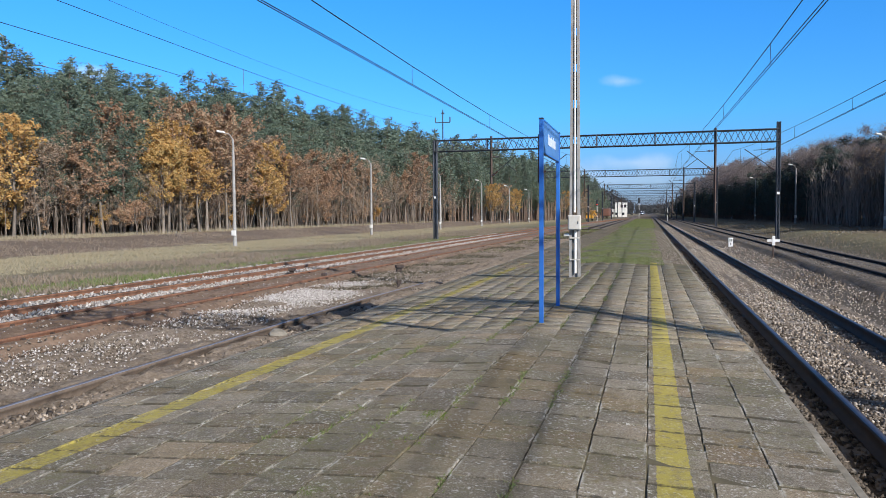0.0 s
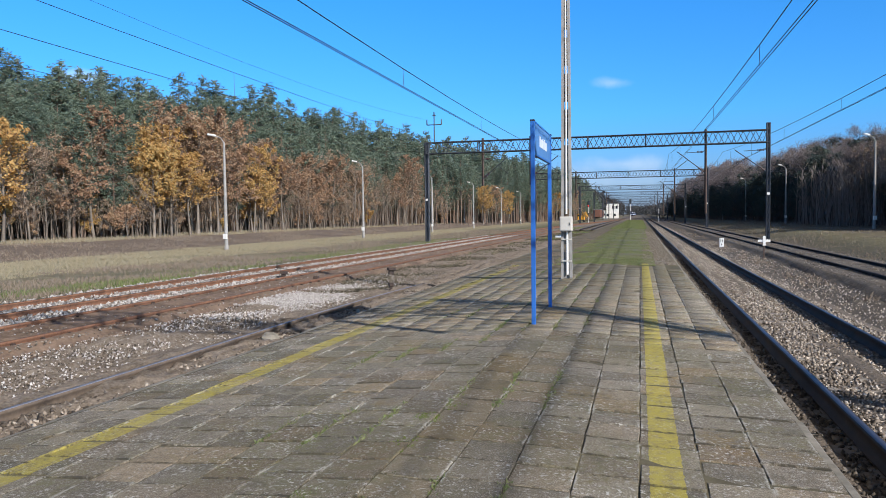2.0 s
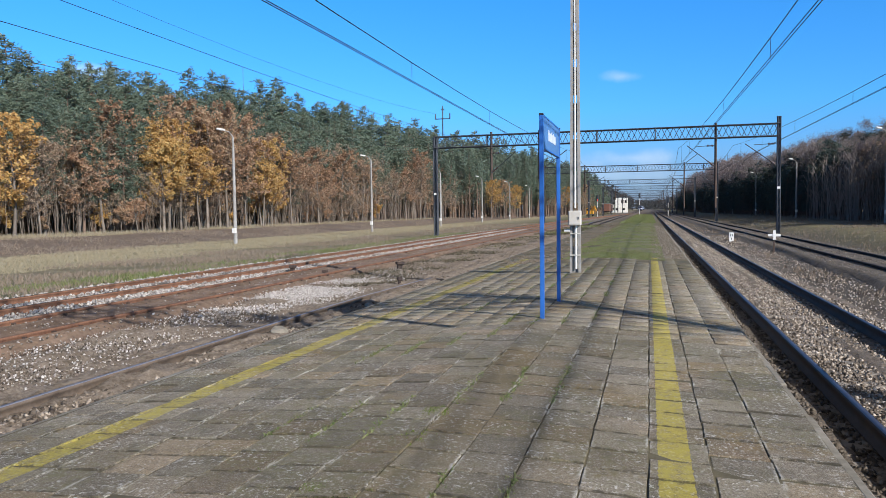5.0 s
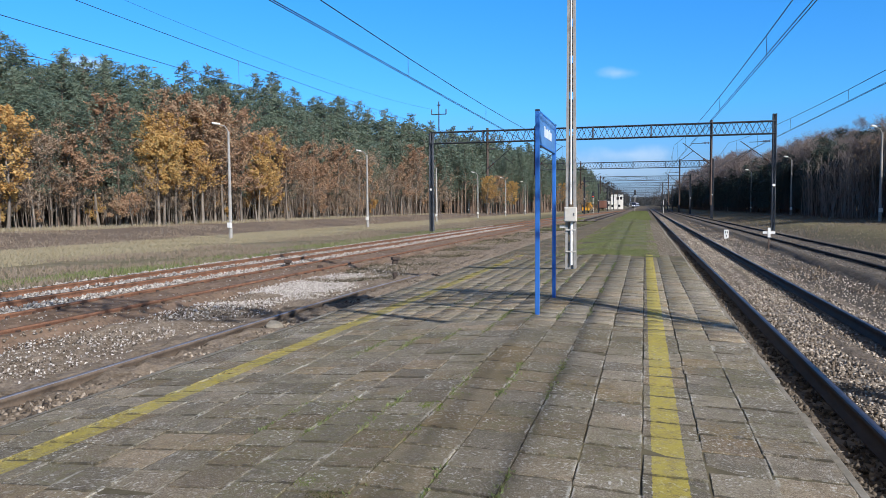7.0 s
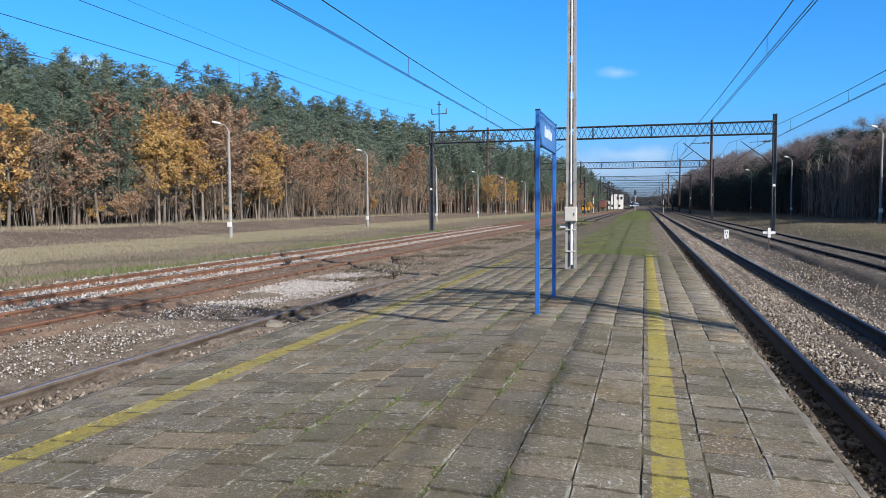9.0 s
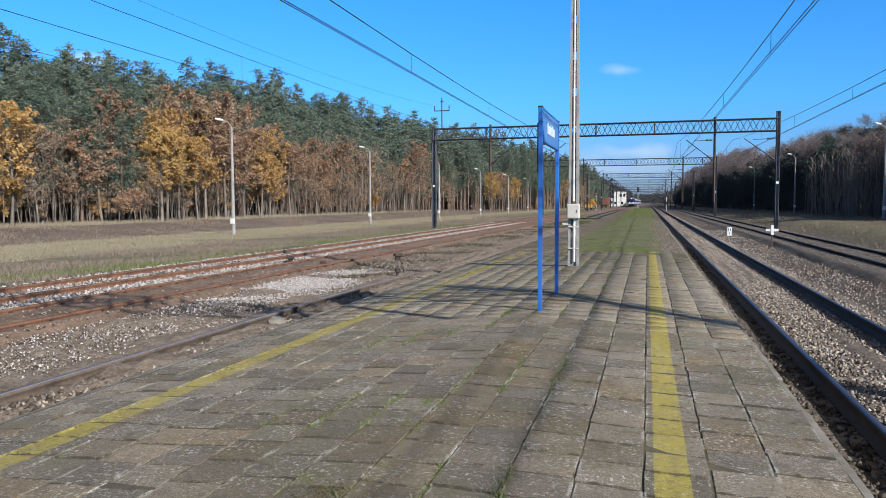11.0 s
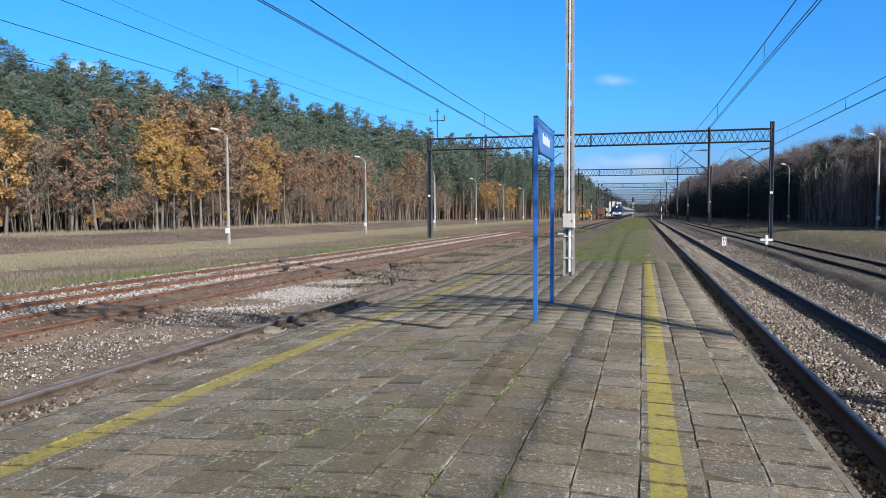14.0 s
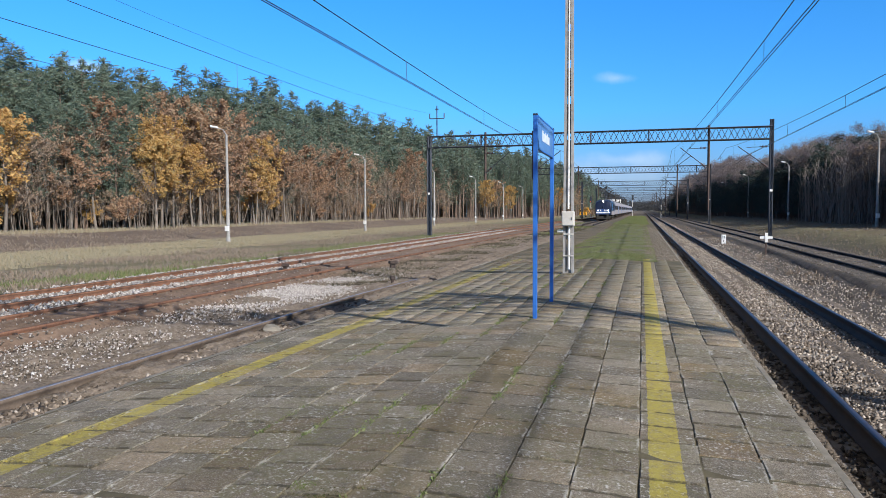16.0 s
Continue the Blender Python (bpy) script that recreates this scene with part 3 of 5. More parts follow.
def bed_region(x0, x1, y0, y1, z, keep_off=()):
    def region(n):
        y = y0 + (y1 - y0) * RNG.random(n) ** 1.6
        x = RNG.uniform(x0, x1, n)
        ok = np.ones(n, bool)
        for k in keep_off:
            ok &= np.abs(x - k) > 0.085
        x, y = x[ok], y[ok]
        return np.c_[x, y, z + RNG.uniform(-0.02, 0.015, len(x))]
    return region


stones("ballast_stones", 30000, bed_region(1.97, 4.0, 4.0, 40, RAIL_TOP - 0.185, (1.925, 3.425)), (0.013, 0.036), stone_mat, "loose pale angular ballast stones between the rails")
stones("ballast_stones", 4500, bed_region(1.97, 4.0, -20.0, 5.0, RAIL_TOP - 0.175, (1.925, 3.425)), (0.022, 0.05), stone_mat, "loose pale angular ballast stones between the rails")
stones("ballast_stones", 9000, bed_region(1.97, 4.1, 38.0, 130, RAIL_TOP - 0.185, (1.925, 3.425)), (0.022, 0.05), stone_mat, "loose pale angular ballast stones between the rails")
# dirty stone; its dark tones also paint in shade beside the platform edge
grimy_shaded_stone = leafy("grimy_shaded_granite", [(0.035, 0.029, 0.023), (0.10, 0.083, 0.066), (0.19, 0.16, 0.13), (0.33, 0.29, 0.25)], 0.95, 0.0)
stones("ballast_stones", 6500, bed_region(1.19, 1.84, 3.5, 35, RAIL_TOP - 0.185), (0.014, 0.042), grimy_shaded_stone, "dirty stones, darkened further for shade, between platform edge and rail")
stones("ballast_stones", 7000, bed_region(4.0, 6.9, 8.0, 60, -0.665), (0.010, 0.032), stone_mat, "scattered small grey stones between two tracks")
stones("ballast_stones", 26000, bed_region(-9.6, -6.42, 5.0, 40, -0.585), (0.006, 0.022), stone_mat, "loose white and grey broken stones in the lifted track bed")
pale_stone = leafy("pale_limestone", [(0.27, 0.245, 0.225), (0.45, 0.415, 0.39), (0.68, 0.64, 0.61)], 0.9, 0.0)
stones("ballast_stones", 4200, bed_region(-9.4, -6.45, 5.0, 26, -0.575), (0.006, 0.026), pale_stone, "small pale stones strewn over the lifted track bed")
stones("ballast_stones", 6500, lambda n: (lambda a: a[wave(a[:, 0], a[:, 1], 0.7, 1.0) > -0.2])(np.c_[RNG.normal(-8.5, 0.62, n), RNG.normal(17.6, 2.1, n), RNG.uniform(-0.59, -0.54, n)]), (0.012, 0.034), pale_stone, "heap of fresh white ballast stones")
stones("ballast_stones", 9000, bed_region(6.2, 9.3, 14.0, 75, RAIL_TOP - 0.105, (7.0, 8.5)), (0.012, 0.036), grimy_shaded_stone, "dark weathered stones of the second track")
stones("ballast_stones", 5000, bed_region(-11.7, -9.5, 8.0, 45, -0.50, (-11.37, -9.87)), (0.008, 0.030), grimy_shaded_stone, "dark stones strewn in the brown earth of the disused track")
stones("ballast_stones", 1200, bed_region(-11.7, -9.5, 8.0, 45, -0.49, (-11.37, -9.87)), (0.008, 0.030), pale_stone, "pale stones strewn in the brown earth of the disused track")
stones("ballast_stones", 9000, bed_region(-6.2, -4.88, 3.0, 24, -0.51), (0.010, 0.045), stone_mat, "stones and dirt below the platform edge")
stones("ballast_stones", 17000, bed_region(-15.4, -11.7, 9.0, 75, RAIL_TOP - 0.118, (-12.75, -14.25)), (0.025, 0.055), pale_stone, "pale ballast stones along a rusty track")
stones("ballast_stones", 7000, lambda n: (lambda a: np.c_[a, platform_z(a[:, 0]) - 0.004])(np.c_[RNG.uniform(0.1, 1.1, n), 23.5 + 45 * RNG.random(n) ** 1.7]), (0.008, 0.025), stone_mat, "gravel scattered over the worn platform end")


# ---- platform ----
PITCH = 0.362
ROW0 = 1.45
COLS = list(range(-14, 3))
col_x = {k: PITCH * k + 0.0 for k in range(-8, 3)}
for k in range(-9, -15, -1):
    col_x[k] = col_x[k + 1] - 0.368
PLAT_END = 190.0
plat = empty("platform", Matrix(), "low island platform of old concrete paving with mossy edges", "platform", kind="structure")
bm = bmesh.new()
prof = [(LEFT_X + 0.03, -0.95), (LEFT_X + 0.03, float(platform_z(LEFT_X)) - 0.008), (RIDGE_X, 0.042), (RIGHT_X - 0.02, float(platform_z(RIGHT_X)) - 0.008), (RIGHT_X - 0.02, -0.95)]
ends = []
for y in (-45.0, 26.0, 60.0, PLAT_END):
    w = 1.0 if y < 100 else 0.8
    ends.append([bm.verts.new((x * (w if x < 0 else 1), y, z)) for x, z in prof])
for a, b in zip(ends[:-1], ends[1:]):
    for i in range(4):
        bm.faces.new((a[i], a[i + 1], b[i + 1], b[i]))
bm.faces.new(ends[-1])
core = part("platform_core", bm, M["platform_earth"], plat, "earth fill showing between the paving slabs")
for side, x, z in (("edge_wall", LEFT_X, float(platform_z(LEFT_X))), ("edge_wall", RIGHT_X, float(platform_z(RIGHT_X)))):
    y = -20.0
    me = None
    while y < 60:
        if me is None:
            bm = boxed(-0.032, 0.032, 0.006, 0.994, -0.80, 0, 0.01)
            me = bpy.data.meshes.new("edge_block")
            bm.to_mesh(me)
            bm.free()
        e = attach("edge_block", me, M["edge"], plat)
        e.location = (x + random.uniform(-0.012, 0.012), y, z - 0.006 + random.uniform(-0.012, 0.006))
        e.rotation_euler = (random.uniform(-0.004, 0.004), random.uniform(-0.01, 0.01), random.uniform(-0.008, 0.008))
        y += 1.0


def lay_uv(me, per_vertex):
    idx = np.empty(len(me.loops), np.int32)
    me.loops.foreach_get("vertex_index", idx)
    me.uv_layers.new(name="face").data.foreach_set("uv", np.clip(per_vertex, 0, 1)[idx].astype(np.float32).ravel())


def slab_mesh(w, d, seed):
    r = random.Random(seed)
    bm = boxed(-w / 2, w / 2, -d / 2, d / 2, -0.05, 0, 0)
    top = [v for v in bm.verts if v.co.z > -0.01]
    for v in top:
        v.co.x += r.uniform(-0.006, 0.002) * (1 if v.co.x > 0 else -1)
        v.co.y += r.uniform(-0.010, 0.004) * (1 if v.co.y > 0 else -1)
    es = [e for e in bm.edges if all(v.co.z > -0.01 for v in e.verts)]
    bmesh.ops.bevel(bm, geom=es, offset=0.004, segments=1, affect="EDGES")
    me = bpy.data.meshes.new("paving_slab")
    bm.to_mesh(me)
    bm.free()
    me.materials.append(M["slab"])
    lay_uv(me, np.array([(v.co.x / w + 0.5, v.co.y / d + 0.5) for v in me.vertices]))
    return me


SLABS = [slab_mesh(PITCH - 0.003, PITCH - 0.013, i) for i in range(8)]
rest_v, rest_f, rest_uv = [], [], []
r = random.Random(11)
made = 0
slab_arrays = []
for me in SLABS:
    v = np.array([v.co for v in me.vertices])
    me.calc_loop_triangles()
    slab_arrays.append((v, np.array([t.vertices for t in me.loop_triangles])))
count = 0
for row in range(-48, 76):
    for k in COLS:
        x = (col_x[k] + (col_x[k + 1] if k + 1 in col_x else RIGHT_X - 0.055)) / 2 if k < 2 else (col_x[2] + RIGHT_X - 0.02) / 2
        if x < LEFT_X + 0.14:
            continue
        stagger = 0.5 * PITCH if k % 2 else 0.06
        y = ROW0 + row * PITCH + stagger + 0.09 * math.sin(k * 2.3) - 0.045 * (x - 0.2)
        if y > 22.0 + 3.0 * math.sin(k * 1.9) and r.random() < (y - 18) / 10:
            continue
        z = float(platform_z(x)) + r.uniform(-0.004, 0.005) + 0.003 * float(wave(x, y, 0.9, 3.0))
        slope = 0.066 if x < RIDGE_X else -0.038
        wide = 1.13 if k >= 2 else 1.015 if k < -8 else 1.0
        m = Matrix.Translation((x + r.gauss(0, 0.003), y, z)) @ Euler((r.gauss(0.006, 0.014), -slope + r.gauss(0, 0.010), r.gauss(0, 0.010) - 0.01)).to_matrix().to_4x4() @ Matrix.Diagonal((wide, 1, 1, 1))
        i = r.randrange(8)
        if y > 2.6 and made < 300:
            s = attach("paving_slab", SLABS[i], None, plat)
            s.matrix_basis = m
            made += 1
        else:
            v, f = slab_arrays[i]
            rest_v.append(v @ np.array(m.to_3x3()).T + np.array(m.translation))
            rest_f.append(f + count)
            rest_uv.append(v[:, :2] / (PITCH - 0.016) + 0.5)
            count += len(v)
rest = attach("paving_slabs", quick("paving_slabs", np.concatenate(rest_v), np.concatenate(rest_f)), M["slab"], plat)
lay_uv(rest.data, np.concatenate(rest_uv))
tagged(rest, "grey concrete paving slabs with open joints", kind="stuff")


def blades(name, places, height, width, mat, label, lean=0.4, category="grass", n=3):
    """Tufts: n thin blades at each place."""
    c = np.repeat(places, n, axis=0)
    k = len(c)
    c = c + np.c_[RNG.normal(0, width * 1.5, (k, 2)), np.zeros(k)]
    a = RNG.uniform(0, 2 * np.pi, k)
    h = RNG.uniform(height[0], height[1], k)
    w = width * RNG.uniform(0.6, 1.4, k)
    side = np.c_[np.cos(a), np.sin(a), np.zeros(k)] * w[:, None]
    b = RNG.uniform(0, 2 * np.pi, k)
    tip = np.c_[np.cos(b) * lean * h, np.sin(b) * lean * h, h] * RNG.uniform(0.7, 1.0, k)[:, None]
    v = np.stack([c - side, c + side, c + tip], 1).reshape(-1, 3)
    f = np.arange(3 * k).reshape(-1, 3)
    return tagged(attach(name, quick(name, v, f), mat), label, category, kind="stuff")


def scatter(n, x0, x1, y0, y1, power=1.5, patch=None, z=ground_z):
    x, y = RNG.uniform(x0, x1, n), y0 + (y1 - y0) * RNG.random(n) ** power
    if patch:
        ok = wave(x, y, patch[0], patch[1]) > RNG.uniform(patch[2] - 0.4, patch[2] + 0.4, n)
        x, y = x[ok], y[ok]
    return np.c_[x, y, z(x, y)]


top = lambda x, y: platform_z(x) - 0.004
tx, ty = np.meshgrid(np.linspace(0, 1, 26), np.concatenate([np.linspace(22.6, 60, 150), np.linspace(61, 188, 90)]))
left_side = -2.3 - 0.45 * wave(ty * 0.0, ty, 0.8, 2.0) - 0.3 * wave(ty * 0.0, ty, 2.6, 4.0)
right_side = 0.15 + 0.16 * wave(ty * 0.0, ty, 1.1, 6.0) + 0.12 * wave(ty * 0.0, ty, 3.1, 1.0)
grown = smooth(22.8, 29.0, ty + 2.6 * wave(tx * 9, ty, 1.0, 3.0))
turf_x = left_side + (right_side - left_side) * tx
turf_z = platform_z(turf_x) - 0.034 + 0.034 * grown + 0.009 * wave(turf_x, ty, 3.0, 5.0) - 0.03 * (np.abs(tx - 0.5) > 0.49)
ti = np.arange(tx.size).reshape(tx.shape)
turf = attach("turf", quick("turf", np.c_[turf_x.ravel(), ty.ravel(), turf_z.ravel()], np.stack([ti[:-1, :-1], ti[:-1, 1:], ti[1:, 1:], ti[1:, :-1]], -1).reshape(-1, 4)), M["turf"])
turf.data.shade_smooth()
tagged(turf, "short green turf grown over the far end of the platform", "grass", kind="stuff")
blades("grass", scatter(60000, -2.8, 0.45, 22.5, 80, 1.6, (0.9, 1.0, -0.15), top), (0.008, 0.035), 0.009, M["green_grass"], "short green grass growing over the far end of the platform", 0.7)
blades("grass", scatter(9000, -3.0, 0.6, 80, 188, 1.2, None, top), (0.05, 0.12), 0.05, M["green_grass"], "short green grass growing over the far end of the platform", 0.7)
blades("grass", scatter(12000, -4.7, -2.4, 21.0, 90, 1.5, (0.8, 2.0, 0.1), top), (0.01, 0.05), 0.010, M["heath"], "thin dry grass along the platform side", 0.7)
# moss and grass in the joints
jx = np.array([col_x[k] for k in range(-8, -1)])
jc = np.c_[RNG.choice(jx, 5000) + RNG.normal(0, 0.012, 5000), 2.5 + 18 * RNG.random(5000) ** 1.3, np.zeros(5000)]
jc = jc[wave(jc[:, 0], jc[:, 1], 1.2, 7.0) > 0.22]
jc[:, 2] = platform_z(jc[:, 0]) - 0.010
blades("moss", jc, (0.012, 0.04), 0.009, M["green_grass"], "moss and small grass in the paving joints", 0.8, "moss", 4)
# verge and fields
blades("grass", scatter(26000, -10.2, -4.95, 19, 85, 1.5, (0.5, 9.0, -0.1), lambda x, y: np.full(x.shape, -0.60)), (0.03, 0.14), 0.010, M["dark_weed"], "brown dead weeds over the lifted track bed", 0.7)
blades("grass", scatter(42000, -35, -25, 12, 120, 1.4, (0.25, 1.0, -0.5)), (0.05, 0.17), 0.013, M["dry_grass"], "pale dry grass beyond the tracks", 0.5)
blades("grass", scatter(34000, -26, -16.6, 8, 120, 1.4, (0.3, 2.0, -0.2)), (0.06, 0.24), 0.012, M["heath"], "brown dead weeds beside the rusty track", 0.5)
blades("grass", scatter(9000, -19.5, -15.9, 8, 70, 1.4, (0.3, 3.0, 0.0)), (0.08, 0.25), 0.025, M["green_grass"], "green grass beside the rusty track", 0.6)
blades("grass", scatter(36000, -54, -35, 20, 180, 1.3, (0.2, 4.0, -0.1)), (0.06, 0.24), 0.018, M["heath"], "brown heath before the forest", 0.5)
blades("grass", scatter(24000, -54, -46.5, 30, 180, 1.2, (0.2, 5.0, -0.2)), (0.10, 0.4), 0.018, M["dry_grass"], "dry grass at the forest edge", 0.5)
blades("grass", scatter(16000, -12.4, -4.9, 30, 130, 1.4, (0.4, 5.0, 0.1)), (0.05, 0.2), 0.03, M["green_grass"], "thin green weeds over the old tracks", 0.6)
blades("grass", scatter(9000, 9.8, 26, 26, 200, 1.4, (0.25, 6.0, 0.2)), (0.04, 0.14), 0.012, M["dry_grass"], "low dry grass beside the second track", 0.45)
blades("grass", scatter(16000, 9.3, 26, 26, 200, 1.4, (0.25, 7.0, 0.0)), (0.06, 0.22), 0.013, M["heath"], "brown weeds beside the second track", 0.4)
blades("grass", scatter(1500, 4.6, 6.6, 20, 120, 1.4, (0.4, 8.0, 0.1)), (0.05, 0.18), 0.03, M["heath"], "sparse weeds between the tracks", 0.5)
spots = np.concatenate([np.c_[RNG.normal(x, s, n), RNG.normal(y, s * 1.3, n), np.zeros(n)] for x, y, s, n in ((-1.74, 3.55, 0.035, 150), (-1.51, 5.1, 0.05, 110), (-2.13, 3.8, 0.025, 40), (-1.42, 5.5, 0.045, 50), (-1.47, 4.5, 0.06, 50))])
spots[:, 2] = platform_z(spots[:, 0]) - 0.008
blades("moss", spots, (0.008, 0.022), 0.006, M["moss"], "bright green moss cushions between the slabs", 0.9, "moss", 4)
seam = np.c_[RNG.normal(-1.55, 0.09, 2600), 2.7 + 5.5 * RNG.random(2600), np.zeros(2600)]
seam = seam[wave(seam[:, 0] * 3, seam[:, 1] * 2, 1.0, 3.0) > 0.15]
seam[:, 2] = platform_z(seam[:, 0]) - 0.004
blades("moss", seam, (0.003, 0.012), 0.006, M["dark_moss"], "dark moss and dirt along one row of slabs", 0.9, "moss", 3)


# ---- station sign ----
def station_sign():
    s = empty("station_sign", pose(-1.385, 9.86, 0.05), "blue station name sign on two thin blue steel posts", "sign")
    for y in (0.0, 1.88):
        p = part("post", boxed(-0.028, 0.028, y - 0.028, y + 0.028, -0.06, 2.73 if y == 0 else 2.72, 0.004), M["blue"], s)
        part("cap", boxed(-0.032, 0.032, y - 0.032, y + 0.032, 2.722, 2.745, 0.004), M["steel"], p, "dark cap on the post")
    panel = part("panel", boxed(-0.018, 0.018, 0.03, 1.85, 2.28, 2.735, 0.006), M["faded_blue"], s, "faded blue sheet-metal name panel")
    for side in (-1, 1):
        x0, x1 = sorted((side * 0.018, side * 0.024))
        for z0, z1 in ((2.28, 2.30), (2.715, 2.735)):
            part("frame_strip", boxed(x0, x1, 0.03, 1.85, z0, z1), M["blue"], panel)
        y = 0.56
        for w, h in ((0.10, 0.15), (0.075, 0.12), (0.085, 0.12), (0.05, 0.15), (0.085, 0.12), (0.075, 0.15), (0.085, 0.12), (0.06, 0.12)):
            part("letter_bar", boxed(*sorted((side * 0.018, side * 0.0215)), y, y + w, 2.43, 2.43 + h), M["faded_white"], panel, "faded white lettering bar")
            y += w + 0.028
    return s


station_sign()


# ---- concrete lamp mast on the platform ----
def platform_mast():
    t = empty("lamp_mast", pose(-1.64, 17.2, 0.04), "tall tapered concrete mast with slotted web and switch box", "mast")
    H = 9.6
    w = lambda z: 0.125 - 0.0055 * z
    for s in (-1, 1):
        bm = bmesh.new()
        vs = []
        for z in (-0.1, H):
            a, b = s * w(z), s * (w(z) - 0.055)
            vs.append([bm.verts.new((a, -0.08, z)), bm.verts.new((b, -0.08, z)), bm.verts.new((b, 0.08, z)), bm.verts.new((a, 0.08, z))])
        for i in range(4):
            bm.faces.new((vs[0][i], vs[0][(i + 1) % 4], vs[1][(i + 1) % 4], vs[1][i]))
        bm.faces.new(vs[1])
        bmesh.ops.recalc_face_normals(bm, faces=bm.faces)
        part("flange", bm, M["concrete"], t)
    z = 0.0
    while z < H - 0.3:
        part("web_panel", boxed(-w(z) + 0.05, w(z) - 0.05, -0.025, 0.025, z - 0.02, z + 0.62), M["concrete"], t)
        z += 0.82
    part("cable_pipe", tubes([((0.02, -0.09, 0.1), (0.02, -0.09, 1.15), 0.028), ((0.0, -0.06, 1.5), (0.0, -0.05, H - 0.4), 0.022)], 8), M["white"], t, "white painted cable pipe")
    b = part("switch_box", boxed(-0.14, 0.15, -0.24, -0.08, 1.10, 1.44, 0.015), M["galvanised"], t, "pale grey steel switch box")
    part("box_door", boxed(-0.12, 0.13, -0.25, -0.241, 1.12, 1.42, 0.003), M["galvanised"], b)
    part("lock", boxed(0.08, 0.10, -0.262, -0.251, 1.24, 1.30), M["steel"], b)
    part("side_lamp", tubes([((-0.12, -0.06, 0.98), (-0.25, -0.06, 0.98), 0.035)], 8), M["white"], t, "small white fitting on the mast's side")
    part("clamp", boxed(-0.11, 0.12, -0.12, -0.08, 0.40, 0.43), M["galvanised"], t)
    part("clamp", boxed(-0.11, 0.12, -0.12, -0.08, 0.90, 0.93), M["galvanised"], t)
    return t


platform_mast()


# ---- street lamps ----
def yard_lamp():
    t = empty("yard_lamp", Matrix(), "slim concrete lamp post with one short arm and white lantern", "lamp post", "yard lamps")
    part("post", tubes([((0, 0, -0.3), (0, 0, 8.35), 0.15, 0.085)], 10), M["concrete"], t)
    part("arm", tubes([((0, 0, 8.3), (-0.25, -0.1, 8.72), 0.045), ((-0.25, -0.1, 8.72), (-0.75, -0.3, 8.86), 0.04)], 8), M["concrete"], t)
    bm = boxed(-1.25, -0.62, -0.14, 0.14, 8.80, 8.96, 0.05)
    bmesh.ops.rotate(bm, verts=bm.verts, cent=(-0.7, 0, 8.86), matrix=Matrix.Rotation(radians(10), 3, "Y"))
    bmesh.ops.rotate(bm, verts=bm.verts, cent=(0, 0, 0), matrix=Matrix.Rotation(radians(20), 3, "Z"))
    part("lantern", bm, M["white"], t, "white enamelled lantern")
    part("fuse_box", boxed(-0.16, 0.16, -0.24, -0.08, 0.85, 1.25, 0.01), M["white"], t, "white fuse box")
    part("collar", tubes([((0, 0, -0.05), (0, 0, 0.35), 0.17, 0.16)], 10), M["concrete"], t)
    return t


lamp0 = yard_lamp()
lamp0.matrix_basis = pose(-31.2, 51.0, float(ground_z(-31.2, 51.0)))
for y in (80.5, 110, 139.5, 169, 198, 227, 256):
    copy_thing(lamp0, pose(-31.2, y, float(ground_z(-31.2, y)), 0, 0, random.uniform(-4, 4)))
for x, y in ((-43, 152), (-44, 186), (-44, 214)):
    copy_thing(lamp0, pose(x, y, float(ground_z(x, y))))
for y in (78, 122, 166, 210, 254, 298, 342):
    copy_thing(lamp0, pose(21.5, y, float(ground_z(21.5, y)), 0, 0, random.uniform(-4, 4)))


# ---- catenary gantries ----
BEAM_LOW, BEAM_TOP = 6.98, 7.93


def lattice(bm, a, b, w, bays, bar_w=0.05):
    """A square lattice post or beam from a to b, w wide."""
    a, b = Vector(a), Vector(b)
    d = (b - a).normalized()
    u = Vector((0, 1, 0)) if abs(d.y) < 0.5 else Vector((1, 0, 0))
    v = d.cross(u)
    corner = [(u * i + v * j) * (w / 2) for i, j in ((-1, -1), (1, -1), (1, 1), (-1, 1))]
    for c in corner:
        bar(bm, a + c, b + c, bar_w)
    for k in range(bays):
        p, q = a.lerp(b, k / bays), a.lerp(b, (k + 1) / bays)
        for i in range(4):
            c, e = corner[i], corner[(i + 1) % 4]
            bar(bm, p + c, q + e, bar_w * 0.6)


